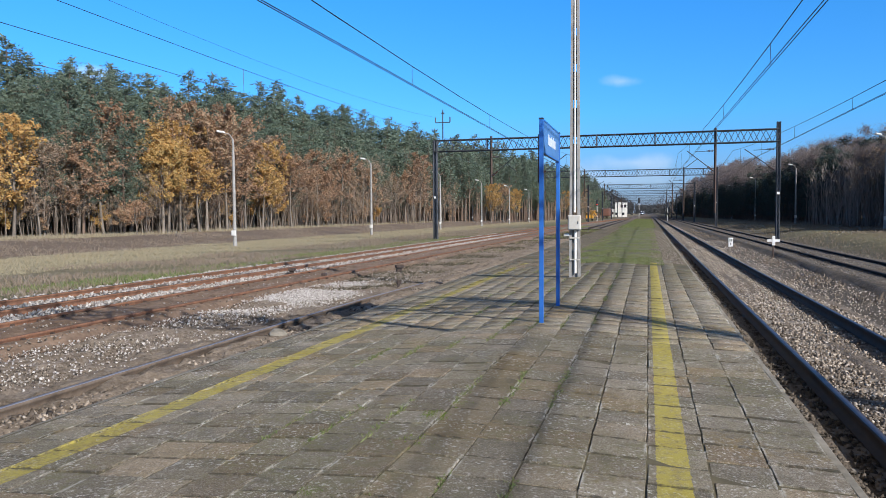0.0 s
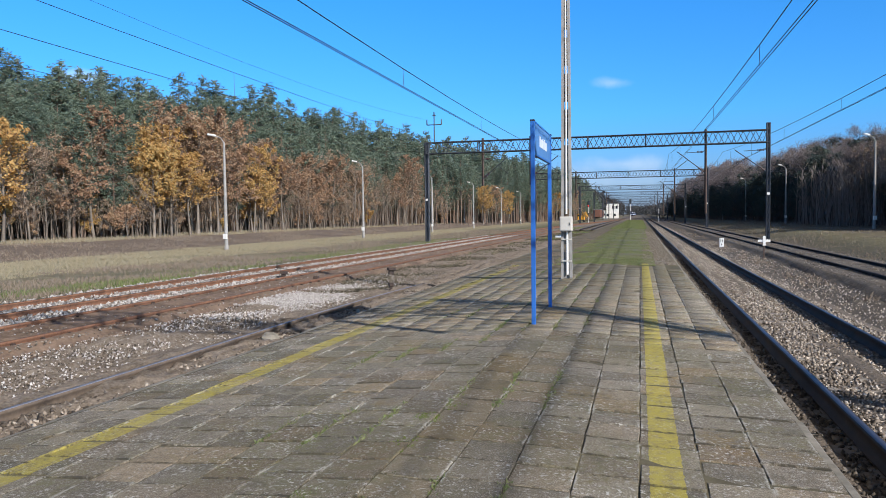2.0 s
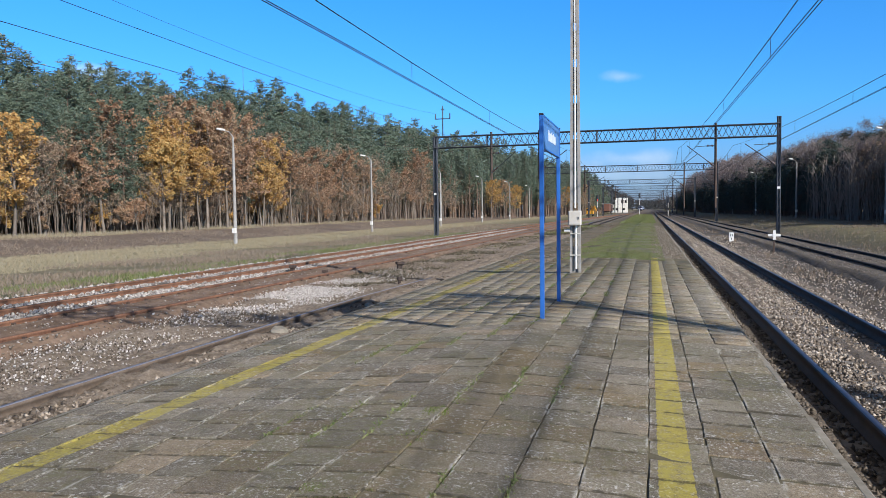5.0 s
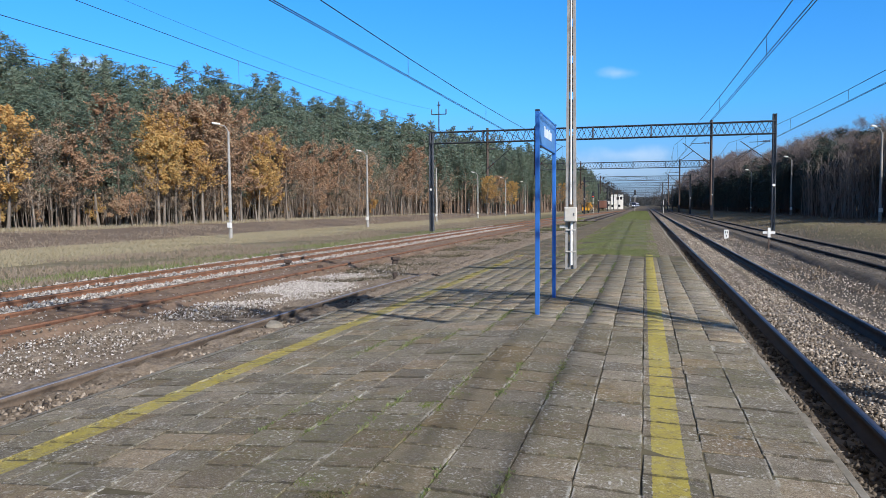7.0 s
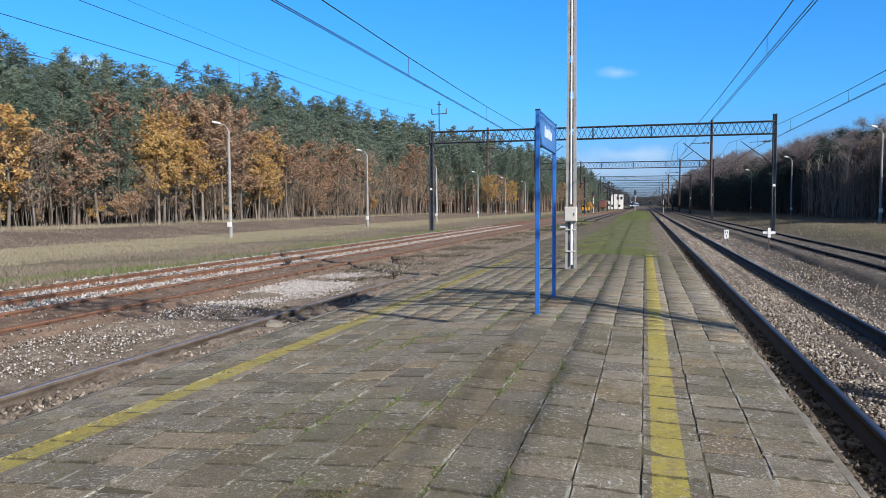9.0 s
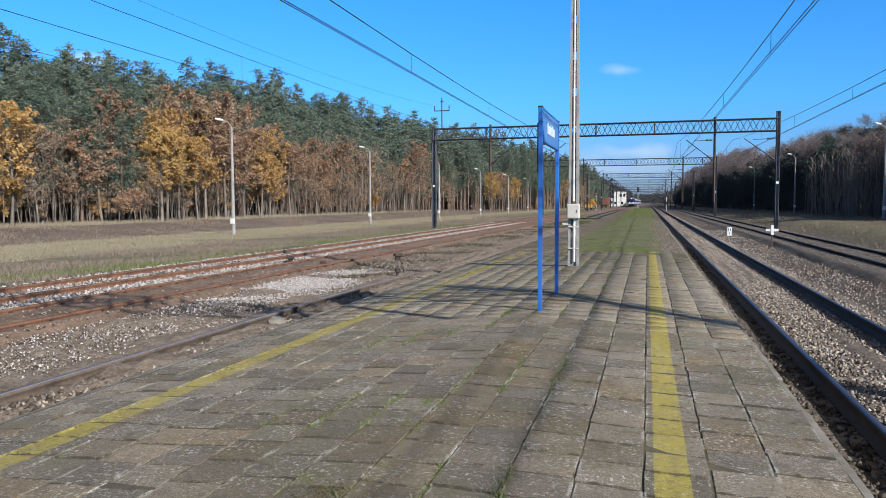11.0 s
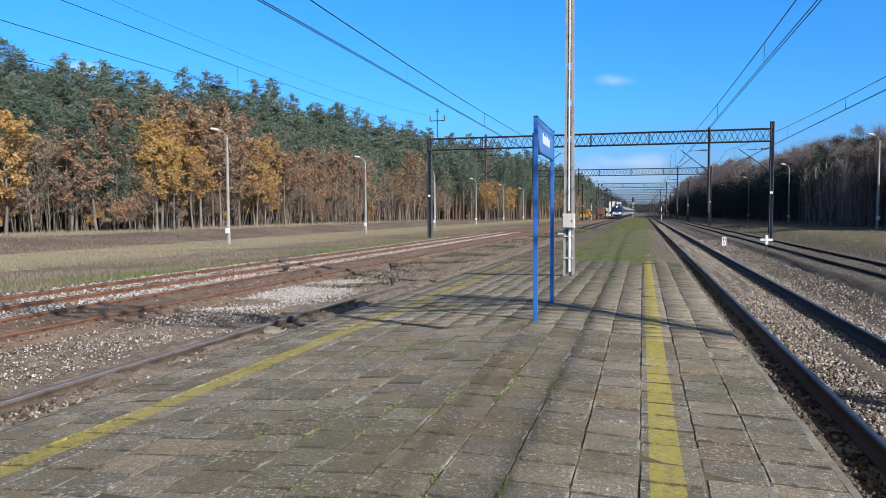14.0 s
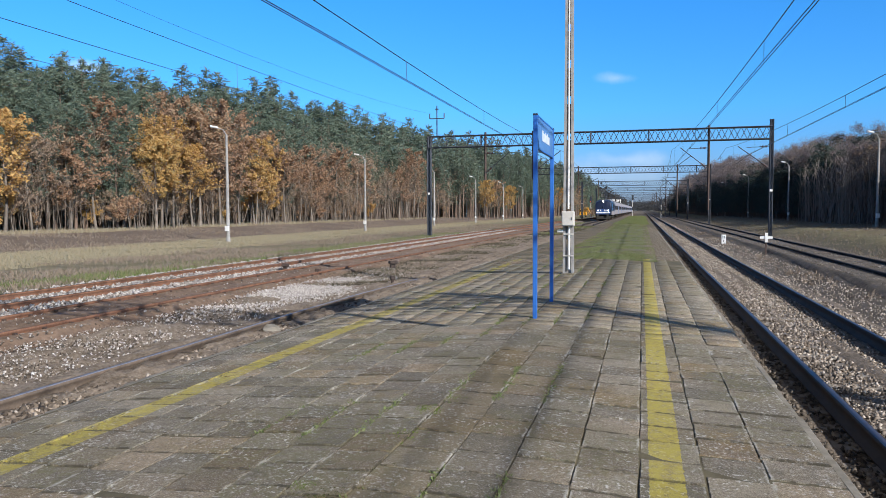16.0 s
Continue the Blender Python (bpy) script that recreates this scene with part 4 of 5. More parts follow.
def gantry(y, x0, x1, legs, drops, detail=True, top=BEAM_TOP):
    g = empty("catenary_gantry", pose(0, y, 0), "dark steel lattice gantry carrying overhead wires across the tracks", "gantry", "catenary gantries")
    low = top - (BEAM_TOP - BEAM_LOW)
    bm = bmesh.new()
    for yy in (-0.3, 0.3):
        for z in (low, top):
            bar(bm, (x0, yy, z), (x1, yy, z), 0.07)
        k = max(4, int((x1 - x0) / 0.92))
        for i in range(k):
            a, b = x0 + (x1 - x0) * i / k, x0 + (x1 - x0) * (i + 1) / k
            h = (a + b) / 2
            lo, hi = (low, top) if yy < 0 else (top, low)
            bar(bm, (a, yy, lo), (h, yy, hi), 0.034)
            bar(bm, (h, yy, hi), (b, yy, lo), 0.034)
            if i % 5 == 0:
                bar(bm, (a, yy, low), (a, yy, top), 0.07)
    for i in range(int((x1 - x0) / 1.15)):
        a = x0 + i * 1.15
        bar(bm, (a, -0.3, top), (a + 1.15, 0.3, top), 0.035)
        bar(bm, (a, -0.3, low), (a + 1.15, 0.3, low), 0.035)
    part("beam", bm, M["steel"], g, "zigzag lattice beam")
    for x, w, h in legs:
        z0 = float(ground_z(x, y)) - 0.1
        bm = bmesh.new()
        lattice(bm, (x, 0, z0), (x, 0, h), w, 14, 0.06 if w > 0.1 else 0.04)
        box(bm, x - w * 0.35, x + w * 0.35, -w * 0.12, w * 0.12, z0, h)
        leg = part("leg", bm, M["steel"], g, "dark steel lattice leg")
        part("plate", boxed(x - 0.1, x + 0.1, -w * 0.5 - 0.08, -w * 0.5 - 0.05, 2.9, 3.08), M["white"], leg, "small white number plate left blank")
        part("footing", boxed(x - 0.4, x + 0.4, -0.4, 0.4, z0 - 0.2, z0 + 0.12, 0.04), M["concrete"], leg)
    for x, z in drops:
        bm = bmesh.new()
        bar(bm, (x, 0, z), (x, 0, top + 0.25), 0.14)
        d = part("drop_post", bm, M["rusty_steel"], g, "hanging steel drop post")
    return g


def cantilever(g, x, tip, zt):
    """A steady arm with its two insulators, on a post at x, reaching to tip."""
    s = 1 if tip > x else -1
    c = part("cantilever", tubes([((x, -0.1, zt - 1.75), (tip, -0.1, zt), 0.035), ((x, -0.1, zt - 0.05), (x + (tip - x) * 0.72, -0.1, zt - 0.1), 0.022), ((x + (tip - x) * 0.62, -0.1, zt - 0.65), (tip + s * 0.1, -0.1, zt - 1.35), 0.025)], 6), M["steel"], g, "slanting cantilever arm")
    part("insulator", tubes([((x + s * (0.15 + 0.09 * i), -0.1, zt - 1.75 + 1.75 * (0.15 + 0.09 * i) / abs(tip - x)), (x + s * (0.2 + 0.09 * i), -0.1, zt - 1.75 + 1.75 * (0.2 + 0.09 * i) / abs(tip - x)), 0.085) for i in range(5)], 8), M["insulator"], c, "brown ribbed insulator")
    part("insulator", tubes([((x + s * (0.2 + 0.1 * i), -0.1, zt - 0.06), (x + s * (0.25 + 0.1 * i), -0.1, zt - 0.06), 0.08) for i in range(5)], 8), M["insulator"], c, "brown ribbed insulator")


CONTACT = EYE + 3.28
HANG = CONTACT + 1.55
GANTRIES = [62.0, 116.0, 170.0, 224.0, 278.0, 332.0, 390.0, 450.0]
for i, gy0 in enumerate(GANTRIES):
    if i == 0:
        g = gantry(gy0, -18.0, 9.7, [(-18.0, 0.30, 7.95), (9.65, 0.22, 8.5)], [(-13.0, 4.1), (-8.9, 4.1), (5.05, 1.5)])
        ins = part("wire_bracket", tubes([((-17.3, 0, 7.9), (-17.3, 0, 10.6), 0.05), ((-17.95, 0, 9.5), (-16.65, 0, 9.5), 0.04), ((-17.95, 0, 9.5), (-17.95, 0, 9.95), 0.05), ((-16.65, 0, 9.5), (-16.65, 0, 9.95), 0.05), ((-17.45, 0, 10.3), (-17.15, 0, 10.3), 0.05)], 6), M["steel"], g, "upright bracket with line insulators")
    else:
        g = gantry(gy0, -13.5 if i > 1 else -16.0, 9.7, [(-13.2 if i > 1 else -16.0, 0.30, 7.9), (9.65, 0.30, 8.3)], [(-9.6, 4.1), (5.05, 1.5 if i < 3 else 4.1)], top=BEAM_TOP + 0.15 * (i % 2))
    cantilever(g, 5.05, 2.9, HANG + 0.1)
    cantilever(g, 9.5, 7.2, HANG + 0.1)
    cantilever(g, -8.9 if i == 0 else -9.6, -6.6, HANG + 0.1)
    if i == 0:
        cantilever(g, -13.0, -10.9, HANG + 0.1)
# the gantry behind the viewer, whose shadow lies on the platform
g = gantry(3.2, -18.0, 9.7, [(-18.0, 0.34, 8.25), (9.65, 0.40, 8.75)], [(5.3, 5.15), (-13.0, 5.4), (-8.9, 5.4)])


# ---- overhead wires ----
def cable(points, r, n=5):
    """One unbroken wire that runs along the line."""
    v, f = [], []
    for x, y, z in points:
        v += [(x + r * math.cos(6.2832 * j / n), y, z + r * math.sin(6.2832 * j / n)) for j in range(n)]
    for i in range(len(points) - 1):
        f += [(i * n + j, i * n + (j + 1) % n, (i + 1) * n + (j + 1) % n, (i + 1) * n + j) for j in range(n)]
    return quick("wire", v, f)


def rise(k, t):
    """Height of the messenger over the contact wire in span k."""
    return 0.64 - 1.2 * t + 2.06 * t * t if k == 1 else 1.5 - 3.8 * t * (1 - t) if k > 1 else 0.5


def catenary(x, span_ends, label, low=CONTACT, sway=0.22, twin=True, lift=0.0):
    c = empty("overhead_wire", Matrix(), label, "overhead wire", "overhead wires")
    carry, touch = [], []
    for k, (a, b) in enumerate(zip(span_ends[:-1], span_ends[1:])):
        s0, s1 = (sway, -sway) if k % 2 else (-sway, sway)
        spot = lambda t: (x + s0 + (s1 - s0) * t, a + (b - a) * t)
        carry += [(*spot(j / 12), low + lift + rise(k, j / 12)) for j in range(12)]
        touch += [(*spot(0), low)]
        if 0 <= a < 180:
            n = 6
            for j in range(n):
                t = (j + 0.5) / n
                p = spot(t)
                part("dropper_wire", tubes([((*p, low), (*p, low + lift + rise(k, t)), 0.006)], 4), M["wire"], c)
    attach("messenger_wire", cable(carry, 0.011 if twin else 0.007), M["wire"], c)
    for dx in (-0.03, 0.03) if twin else (0.0,):
        attach("contact_wire", cable([(p[0] + dx, p[1], p[2]) for p in touch], 0.009 if twin else 0.007), M["wire"], c)
    return c


ENDS = [-58.0, 3.2] + GANTRIES
catenary(2.48, ENDS, "messenger and twin contact wire above the platform track")
catenary(6.55, ENDS, "messenger and contact wire above the second track", CONTACT + 0.15, lift=-0.1)
catenary(-5.9, ENDS, "messenger and twin contact wire beside the platform")
catenary(-10.7, [-58, 3.2, 62, 116, 170], "messenger and contact wire above the disused track", twin=False, lift=0.2)
lone = empty("contact_wire", Matrix(), "single thin wire above the rusty track", "overhead wire", "overhead wires")
attach("wire", cable([(-13.9, y, CONTACT + 0.3) for y in (-58, 3.2, 62, 116)], 0.007), M["wire"], lone)
feeder = empty("feeder_wire", Matrix(), "thin feeder wire over the gantry tops", "overhead wire", "overhead wires")
attach("wire", cable([(-17.95, -62 + 6.2 * j, 9.95 - 4.4 * (j % 10 / 10) * (1 - j % 10 / 10)) for j in range(21)], 0.006), M["wire"], feeder)


# ---- small line-side things ----
def white_cross():
    c = empty("stop_cross", pose(5.75, 38.0, float(ground_z(5.75, 38.0))), "white wooden cross board on a dark short post", "sign")
    part("post", boxed(-0.035, 0.035, -0.035, 0.035, -0.1, 0.95, 0.005), M["rusty_steel"], c)
    part("board", boxed(-0.28, 0.28, -0.06, -0.036, 0.79, 0.91, 0.006), M["white"], c)
    part("board", boxed(-0.065, 0.065, -0.085, -0.061, 0.62, 1.08, 0.006), M["white"], c)


white_cross()
mk = empty("marker_stone", pose(5.1, 50.5, float(ground_z(5.1, 50.5))), "small white distance marker stone with dark figures", "marker")
part("stone", boxed(-0.14, 0.14, -0.06, 0.06, -0.1, 0.58, 0.02), M["white"], mk)
for x, z0, z1 in ((-0.07, 0.34, 0.50), (0.04, 0.34, 0.50), (-0.02, 0.12, 0.24)):
    part("figure_bar", boxed(x, x + 0.05, -0.066, -0.06, z0, z1), M["steel"], mk, "dark bar")

glow_red = material("red_signal_light", 0.4)
glow_red[3].inputs["Emission Color"].default_value, glow_red[3].inputs["Emission Strength"].default_value = (1, 0.05, 0.02, 1), 3.0
glow_red[3].inputs["Base Color"].default_value = (0.3, 0.01, 0.01, 1)


def light_signal(x, y, h, lit=False):
    s = empty("light_signal", pose(x, y, float(ground_z(x, y))), "railway colour light signal on a white banded mast", "signal", "line signals")
    part("mast", tubes([((0, 0, -0.1), (0, 0, h), 0.07)], 8), M["white"], s)
    b = part("head", boxed(-0.28, 0.28, -0.18, 0.08, h - 0.2, h + 1.3, 0.06), M["steel"], s, "black signal head")
    for i in range(3):
        part("lens_hood", tubes([((0, -0.18, h + 0.1 + 0.42 * i), (0, -0.36, h + 0.1 + 0.42 * i), 0.13)], 10), M["steel"], b)
    if lit:
        part("lens", tubes([((0, -0.30, h + 0.1), (0, -0.37, h + 0.1), 0.12)], 10), glow_red[0], b, "lit red lens")
    part("band", tubes([((0, 0, h * 0.4), (0, 0, h * 0.6), 0.075)], 8), M["steel"], s, "dark band")


light_signal(-12.3, 186, 4.3, True)
light_signal(-2.6, 215, 5.2)
light_signal(4.9, 205, 3.8)


def stake(x, y, h, w, lean):
    """A short rusted stump of track equipment, standing in the rubble."""
    t = empty("rusted_stump", pose(x, y, -0.62, lean, lean * 0.6, 20 * lean), "short rust-brown iron stump standing in the rubble", "scrap iron", "iron stumps")
    part("stem", boxed(-w / 2, w / 2, -w / 2, w / 2, 0, h, 0.012), M["rusty_steel"], t)
    part("cap", boxed(-w, w, -w * 0.8, w * 0.8, h - 0.04, h + 0.07, 0.02), M["rusty_steel"], t)


for x, y, h, w, lean in ((-11.85, 22.9, 0.26, 0.13, 5), (-10.3, 22.2, 0.16, 0.10, -4), (-8.8, 25.4, 0.22, 0.18, 6), (-6.7, 19.3, 0.24, 0.08, -3)):
    stake(x, y, h, w, lean)


def concrete_lump(x, y, size, seed):
    """A weathered broken lump lying in the rubble."""
    r = random.Random(seed)
    bm = bmesh.new()
    bmesh.ops.create_icosphere(bm, subdivisions=2, radius=size)
    for v in bm.verts:
        v.co *= r.uniform(0.8, 1.15)
        v.co.z *= 0.55
        v.co.y *= 1.7
    t = part("concrete_lump", bm, M["edge"])
    t.matrix_basis = pose(x, y, -0.50, 4, 8, 25)
    return tagged(t, "broken weathered concrete lump lying in the rubble", "rubble", "concrete lumps")


concrete_lump(-6.02, 11.1, 0.16, 1)
concrete_lump(-5.75, 14.6, 0.12, 2)


# ---- forest ----
def leaf_quads(centres, size, flat=0.5, per=1, stretch=1.0, thin=0.6):
    """Small bent leaf clumps, as quads in all directions."""
    c = np.repeat(centres, per, axis=0)
    k = len(c)
    c = c + RNG.normal(0, size * 0.7, (k, 3))
    a, b = RNG.normal(size=(k, 3)), RNG.normal(size=(k, 3))
    a[:, 2] *= flat
    a /= np.linalg.norm(a, axis=1)[:, None]
    b -= (a * b).sum(1)[:, None] * a
    b /= np.linalg.norm(b, axis=1)[:, None]
    s = size * RNG.uniform(0.5, 1.25, (k, 1))
    a, b = a * s * stretch, b * s * thin
    v = np.stack([c - a, c - b * RNG.uniform(0.6, 1.2, (k, 1)), c + a, c + b], 1).reshape(-1, 3)
    return v, np.arange(4 * k).reshape(-1, 4)


def limbs_mesh(name, limbs, n=5):
    """Tapered limbs, each a polyline of (point, radius)."""
    v, f = [], []
    for line in limbs:
        base = len(v)
        for i, (p, r) in enumerate(line):
            for j in range(n):
                a = 2 * math.pi * j / n
                v.append((p[0] + r * math.cos(a), p[1] + r * math.sin(a), p[2] + (0.0 if abs(line[-1][0][2] - line[0][0][2]) > 0.4 else r * math.sin(a))))
        for i in range(len(line) - 1):
            for j in range(n):
                j2 = (j + 1) % n
                f.append((base + i * n + j, base + i * n + j2, base + (i + 1) * n + j2, base + (i + 1) * n + j))
    return quick(name, v, f)


def pine(seed, height, crown_from, needles=None, label="tall Scots pine with bare brown trunk and dark green crown"):
    r = random.Random(seed)
    t = empty("pine_tree", Matrix(), label, "tree", "pine forest")
    bx, by = r.uniform(-0.5, 0.5), r.uniform(-0.5, 0.5)
    axis = lambda z: (bx * (z / height) ** 2, by * (z / height) ** 2, z)
    limbs = [[(axis(-0.3 + (height + 0.3) * i / 8), 0.16 * (1 - i / 8) ** 0.8 + 0.015) for i in range(9)]]
    cs = []
    z = crown_from
    while z < height - 0.2:
        q = (z - crown_from) / (height - crown_from)
        reach = (2.75 * (1 - q) ** 0.52 * min(1.0, 0.6 + q * 1.6) + 0.25) * r.uniform(0.65, 1.25)
        for i in range(r.randint(4, 6)):
            a = r.uniform(0, 2 * math.pi)
            l = reach * r.uniform(0.5, 1.15)
            rise = l * (0.15 + 0.45 * q) * r.uniform(0.4, 1.4)
            p0 = axis(z)
            p1 = (p0[0] + math.cos(a) * l, p0[1] + math.sin(a) * l, z + rise)
            limbs.append([(p0, 0.035), (p1, 0.008)])
            for j in range(int(5 + l * 8.0)):
                u = r.uniform(0.3, 1.05)
                cs.append((p0[0] + (p1[0] - p0[0]) * u + r.gauss(0, 0.18), p0[1] + (p1[1] - p0[1]) * u + r.gauss(0, 0.18), p0[2] + (p1[2] - p0[2]) * u + r.gauss(0.05, 0.13)))
        z += r.uniform(0.38, 0.6)
    for i in range(r.randint(3, 8)):      # dead lower branches
        z = r.uniform(crown_from * 0.45, crown_from)
        a = r.uniform(0, 6.28)
        l = r.uniform(0.5, 1.6)
        limbs.append([(axis(z), 0.02), ((axis(z)[0] + math.cos(a) * l, axis(z)[1] + math.sin(a) * l, z + r.uniform(-0.3, 0.2)), 0.005)])
    attach("trunk", limbs_mesh("trunk", limbs), M["pine_bark"], t)
    v, f = leaf_quads(np.array(cs), 0.125, 0.5, 5, 1.5, 0.30)
    attach("crown", quick("crown", v, f), needles or M["needles"], t, "dark green needle crown")
    return t


def branching(r, base, direction, length, radius, depth, out, tips):
    p, d = Vector(base), Vector(direction)
    line = [(tuple(p), radius)]
    for i in range(3):
        d = (d + Vector((r.gauss(0, 0.10), r.gauss(0, 0.10), r.gauss(0.05, 0.06)))).normalized()
        p = p + d * (length / 3)
        line.append((tuple(p), radius * (1 - 0.25 * (i + 1))))
        if depth > 0:
            for k in range(r.randint(1, 2) + (1 if i == 2 else 0)):
                s = Vector((r.gauss(0, 1), r.gauss(0, 1), r.gauss(0.25, 0.5))).normalized()
                branching(r, p, (d * 0.75 + s * 0.75).normalized(), length * r.uniform(0.45, 0.66), radius * (0.62 - 0.1 * i), depth - 1, out, tips)
    out.append(line)
    if depth <= 1:
        tips += [q for q, _ in line[1:]]


def broadleaf(seed, height, leaf_mat, kind_label, bark, leaves=2, size=0.2, depth=3, name="oak_tree", thin=1.0, group="autumn trees", fill=1.0, twigs=False):
    r = random.Random(seed)
    t = empty(name, Matrix(), kind_label, "tree", group)
    limbs, tips = [], []
    stem = height * 0.92
    line = []
    bx, by = r.uniform(-0.8, 0.8), r.uniform(-0.8, 0.8)
    axis = lambda q: (bx * q * q + 0.12 * math.sin(q * 7 + seed), by * q * q + 0.1 * math.sin(q * 5 + seed), q * stem)
    for i in range(11):
        line.append((axis(i / 10), (0.15 * thin) * (1 - i / 10) ** 0.85 + 0.012))
    line[0] = ((line[0][0][0], line[0][0][1], -0.3), line[0][1] * 1.3)
    limbs.append(line)
    q = r.uniform(0.22, 0.34)
    while q < 0.98:
        a = r.uniform(0, 6.28)
        l = height * (0.10 + 0.17 * math.sin(min(1.0, q * 1.05) * math.pi)) * r.uniform(0.7, 1.15)
        branching(r, axis(q), (math.cos(a), math.sin(a), r.uniform(0.45, 1.0)), l, 0.055 * thin * (1.15 - q), depth - 1, limbs, tips)
        q += r.uniform(0.025, 0.055)
    attach("trunk", limbs_mesh("trunk", limbs, 4), bark, t)
    tips = np.array(tips)
    if leaf_mat is not None:
        lump = wave(tips[:, 0] * 2, tips[:, 2] * 1.6 + tips[:, 1], 0.9, seed)
        tips = tips[lump > -0.45 + (1 - fill) * 1.2]
        v, f = leaf_quads(tips, size, 0.7, leaves)
        attach("crown", quick("crown", v, f), leaf_mat, t, "uneven crown of leaves")
    if twigs:
        v, f = leaf_quads(tips, 0.30, 1.4, 4, 1.6, 0.035)
        attach("crown", quick("crown", v, f), M["red_twig"], t, "leafless crown of fine greyish brown twigs")
    return t


def far_away(ob):
    ob.matrix_basis = pose(-75, -60 - 4 * len(PROTOS), float(ground_z(-75, -60)))
    PROTOS.append(ob)
    return ob


PROTOS = []
young = [far_away(pine(90 + i, h, 1.2, M["dark_needles"], "young spruce with shade-darkened needles and branches down to the ground")) for i, h in enumerate((8.5, 7.0))]
pines = [far_away(pine(20 + i, h, c)) for i, (h, c) in enumerate(((17, 8.0), (15.5, 6.5), (18.5, 9.5), (14, 5.0), (16.2, 7.5), (12.5, 3.5)))]
golds = [far_away(broadleaf(40 + i, h, M["oak_gold"], "oak in golden yellow autumn leaf with a thin grey trunk", M["grey_bark"], 5, 0.135, 3, fill=0.76)) for i, h in enumerate((10.5, 8.5, 13.0))]
browns = [far_away(broadleaf(50 + i, h, M["oak_brown"], "oak with russet brown autumn leaves", M["grey_bark"], 4, 0.135, 3, fill=0.7)) for i, h in enumerate((11.5, 9.5, 13.5))]
sparse = [far_away(broadleaf(60 + i, h, M["thin_brown"], "thin young tree with a few brown leaves", M["grey_bark"], 2, 0.12, 3, "young_tree", 0.7, "young trees", 0.5)) for i, h in enumerate((9.0, 11.5, 7.5))]
bares = [far_away(broadleaf(70 + i, h, None, "leafless tree with a slim stem and fine twigs", M["birch_bark"] if i == 0 else M["dark_bark"], name="birch_tree", thin=0.75, group="bare trees", depth=3, twigs=True)) for i, h in enumerate((13.0, 15.0, 11.0, 14.0))]
bushes = [far_away(broadleaf(80 + i, h, M["oak_gold"] if i else M["oak_brown"], "low oak bush with orange leaves", M["grey_bark"], 3, 0.13, 3, "bush", 0.4, "bushes", 0.55)) for i, h in enumerate((3.2, 4.2))]


def plant(kinds, x, y, scale=1.0, r=random.Random(3)):
    ob = r.choice(kinds)
    m = pose(x, y, float(ground_z(x, y)) - 0.05, r.uniform(-2, 2), r.uniform(-2, 2), r.uniform(0, 360))
    c = copy_thing(ob, m)
    s = scale * r.uniform(0.9, 1.1)
    c.scale = (s * r.uniform(0.95, 1.1), s * r.uniform(0.95, 1.1), s)
    return c


def left_edge(y):
    """How far left the forest edge runs."""
    return float(np.interp(y, [0, 110, 160, 220, 300, 400, 600], [-51, -51, -45, -33, -24, -19, -17]))


fr = random.Random(5)
y = 36.0
while y < 330:      # leafy front row
    e = left_edge(y)
    far = y > 170
    k = fr.random()
    kinds = golds[:2] if k < (0.03 if y < 86 else 0.10) else browns[:2] if k < (0.14 if y < 86 else 0.42) else sparse if k < 0.93 else bushes
    if y > 175 and fr.random() < 0.6:
        kinds = pines[:1] + pines[2:3] + pines[4:5]
    plant(kinds, e - fr.uniform(0, 3.0), y, fr.uniform(0.8, 1.1))
    if fr.random() < (0.3 if y < 86 else 1.0 if y < 180 else 0.3):
        plant(sparse, e - fr.uniform(2, 6), y + fr.uniform(-1, 1), fr.uniform(0.8, 1.1) * (1.25 if y > 86 else 1.0))
    y += fr.uniform(1.6, 3.0) * (1.0 if y < 130 else 1.9)
y = 38.0
while y < 130:      # low undergrowth
    plant(sparse, left_edge(y) + fr.uniform(-2.5, 1.0), y, fr.uniform(0.35, 0.7))
    if fr.random() < 0.25:
        plant(bushes, left_edge(y) + fr.uniform(-2.0, 0.6), y + 0.6, fr.uniform(0.5, 0.85))
    y += fr.uniform(0.9, 1.9)
# the big golden oaks and bushes that stand out
for kinds, x, y, s in ((golds[2:], -50.5, 71.5, 1.02), (golds[:1], -50.2, 69.0, 1.0), (browns[2:], -51.5, 73.5, 1.2), (browns[2:], -50.5, 76.5, 1.0), (browns[2:], -51, 80, 0.95), (browns[:1], -51.5, 83, 1.0),
                       (golds[:1], -50.5, 49.0, 0.9), (golds[1:2], -50, 46.0, 0.9), (browns[1:2], -51, 56.5, 0.95), (bushes, -49, 62.0, 1.0), (bushes, -49.5, 60.5, 0.9),
                       (golds[1:2], -51, 90.0, 0.95), (golds[1:2], -51, 93.0, 0.85), (browns[2:], -47, 150, 1.15), (browns[2:], -49.5, 79, 1.05), (browns[:1], -49.8, 84, 1.05), (golds[1:2], -49.5, 67, 1.1), (golds[:1], -49.6, 88, 1.0), (browns[:1], -49.5, 75, 1.1), (golds[:1], -49.3, 73, 0.9), (browns[:1], -50, 97, 0.95), (browns[1:2], -50, 106, 1.0)):
    plant(kinds, x, y, s)
for x, y, s in ((-51.5, 57.8, 0.95), (-52.5, 60.2, 1.05), (-51.0, 62.8, 0.9), (-52.0, 65.2, 1.0), (-53.0, 54.5, 1.0), (-51.5, 86.0, 0.9), (-52.0, 100.0, 0.95)):
    plant(pines[5:], x, y, s)      # low-branched pines that come forward between the oaks
STAND = []


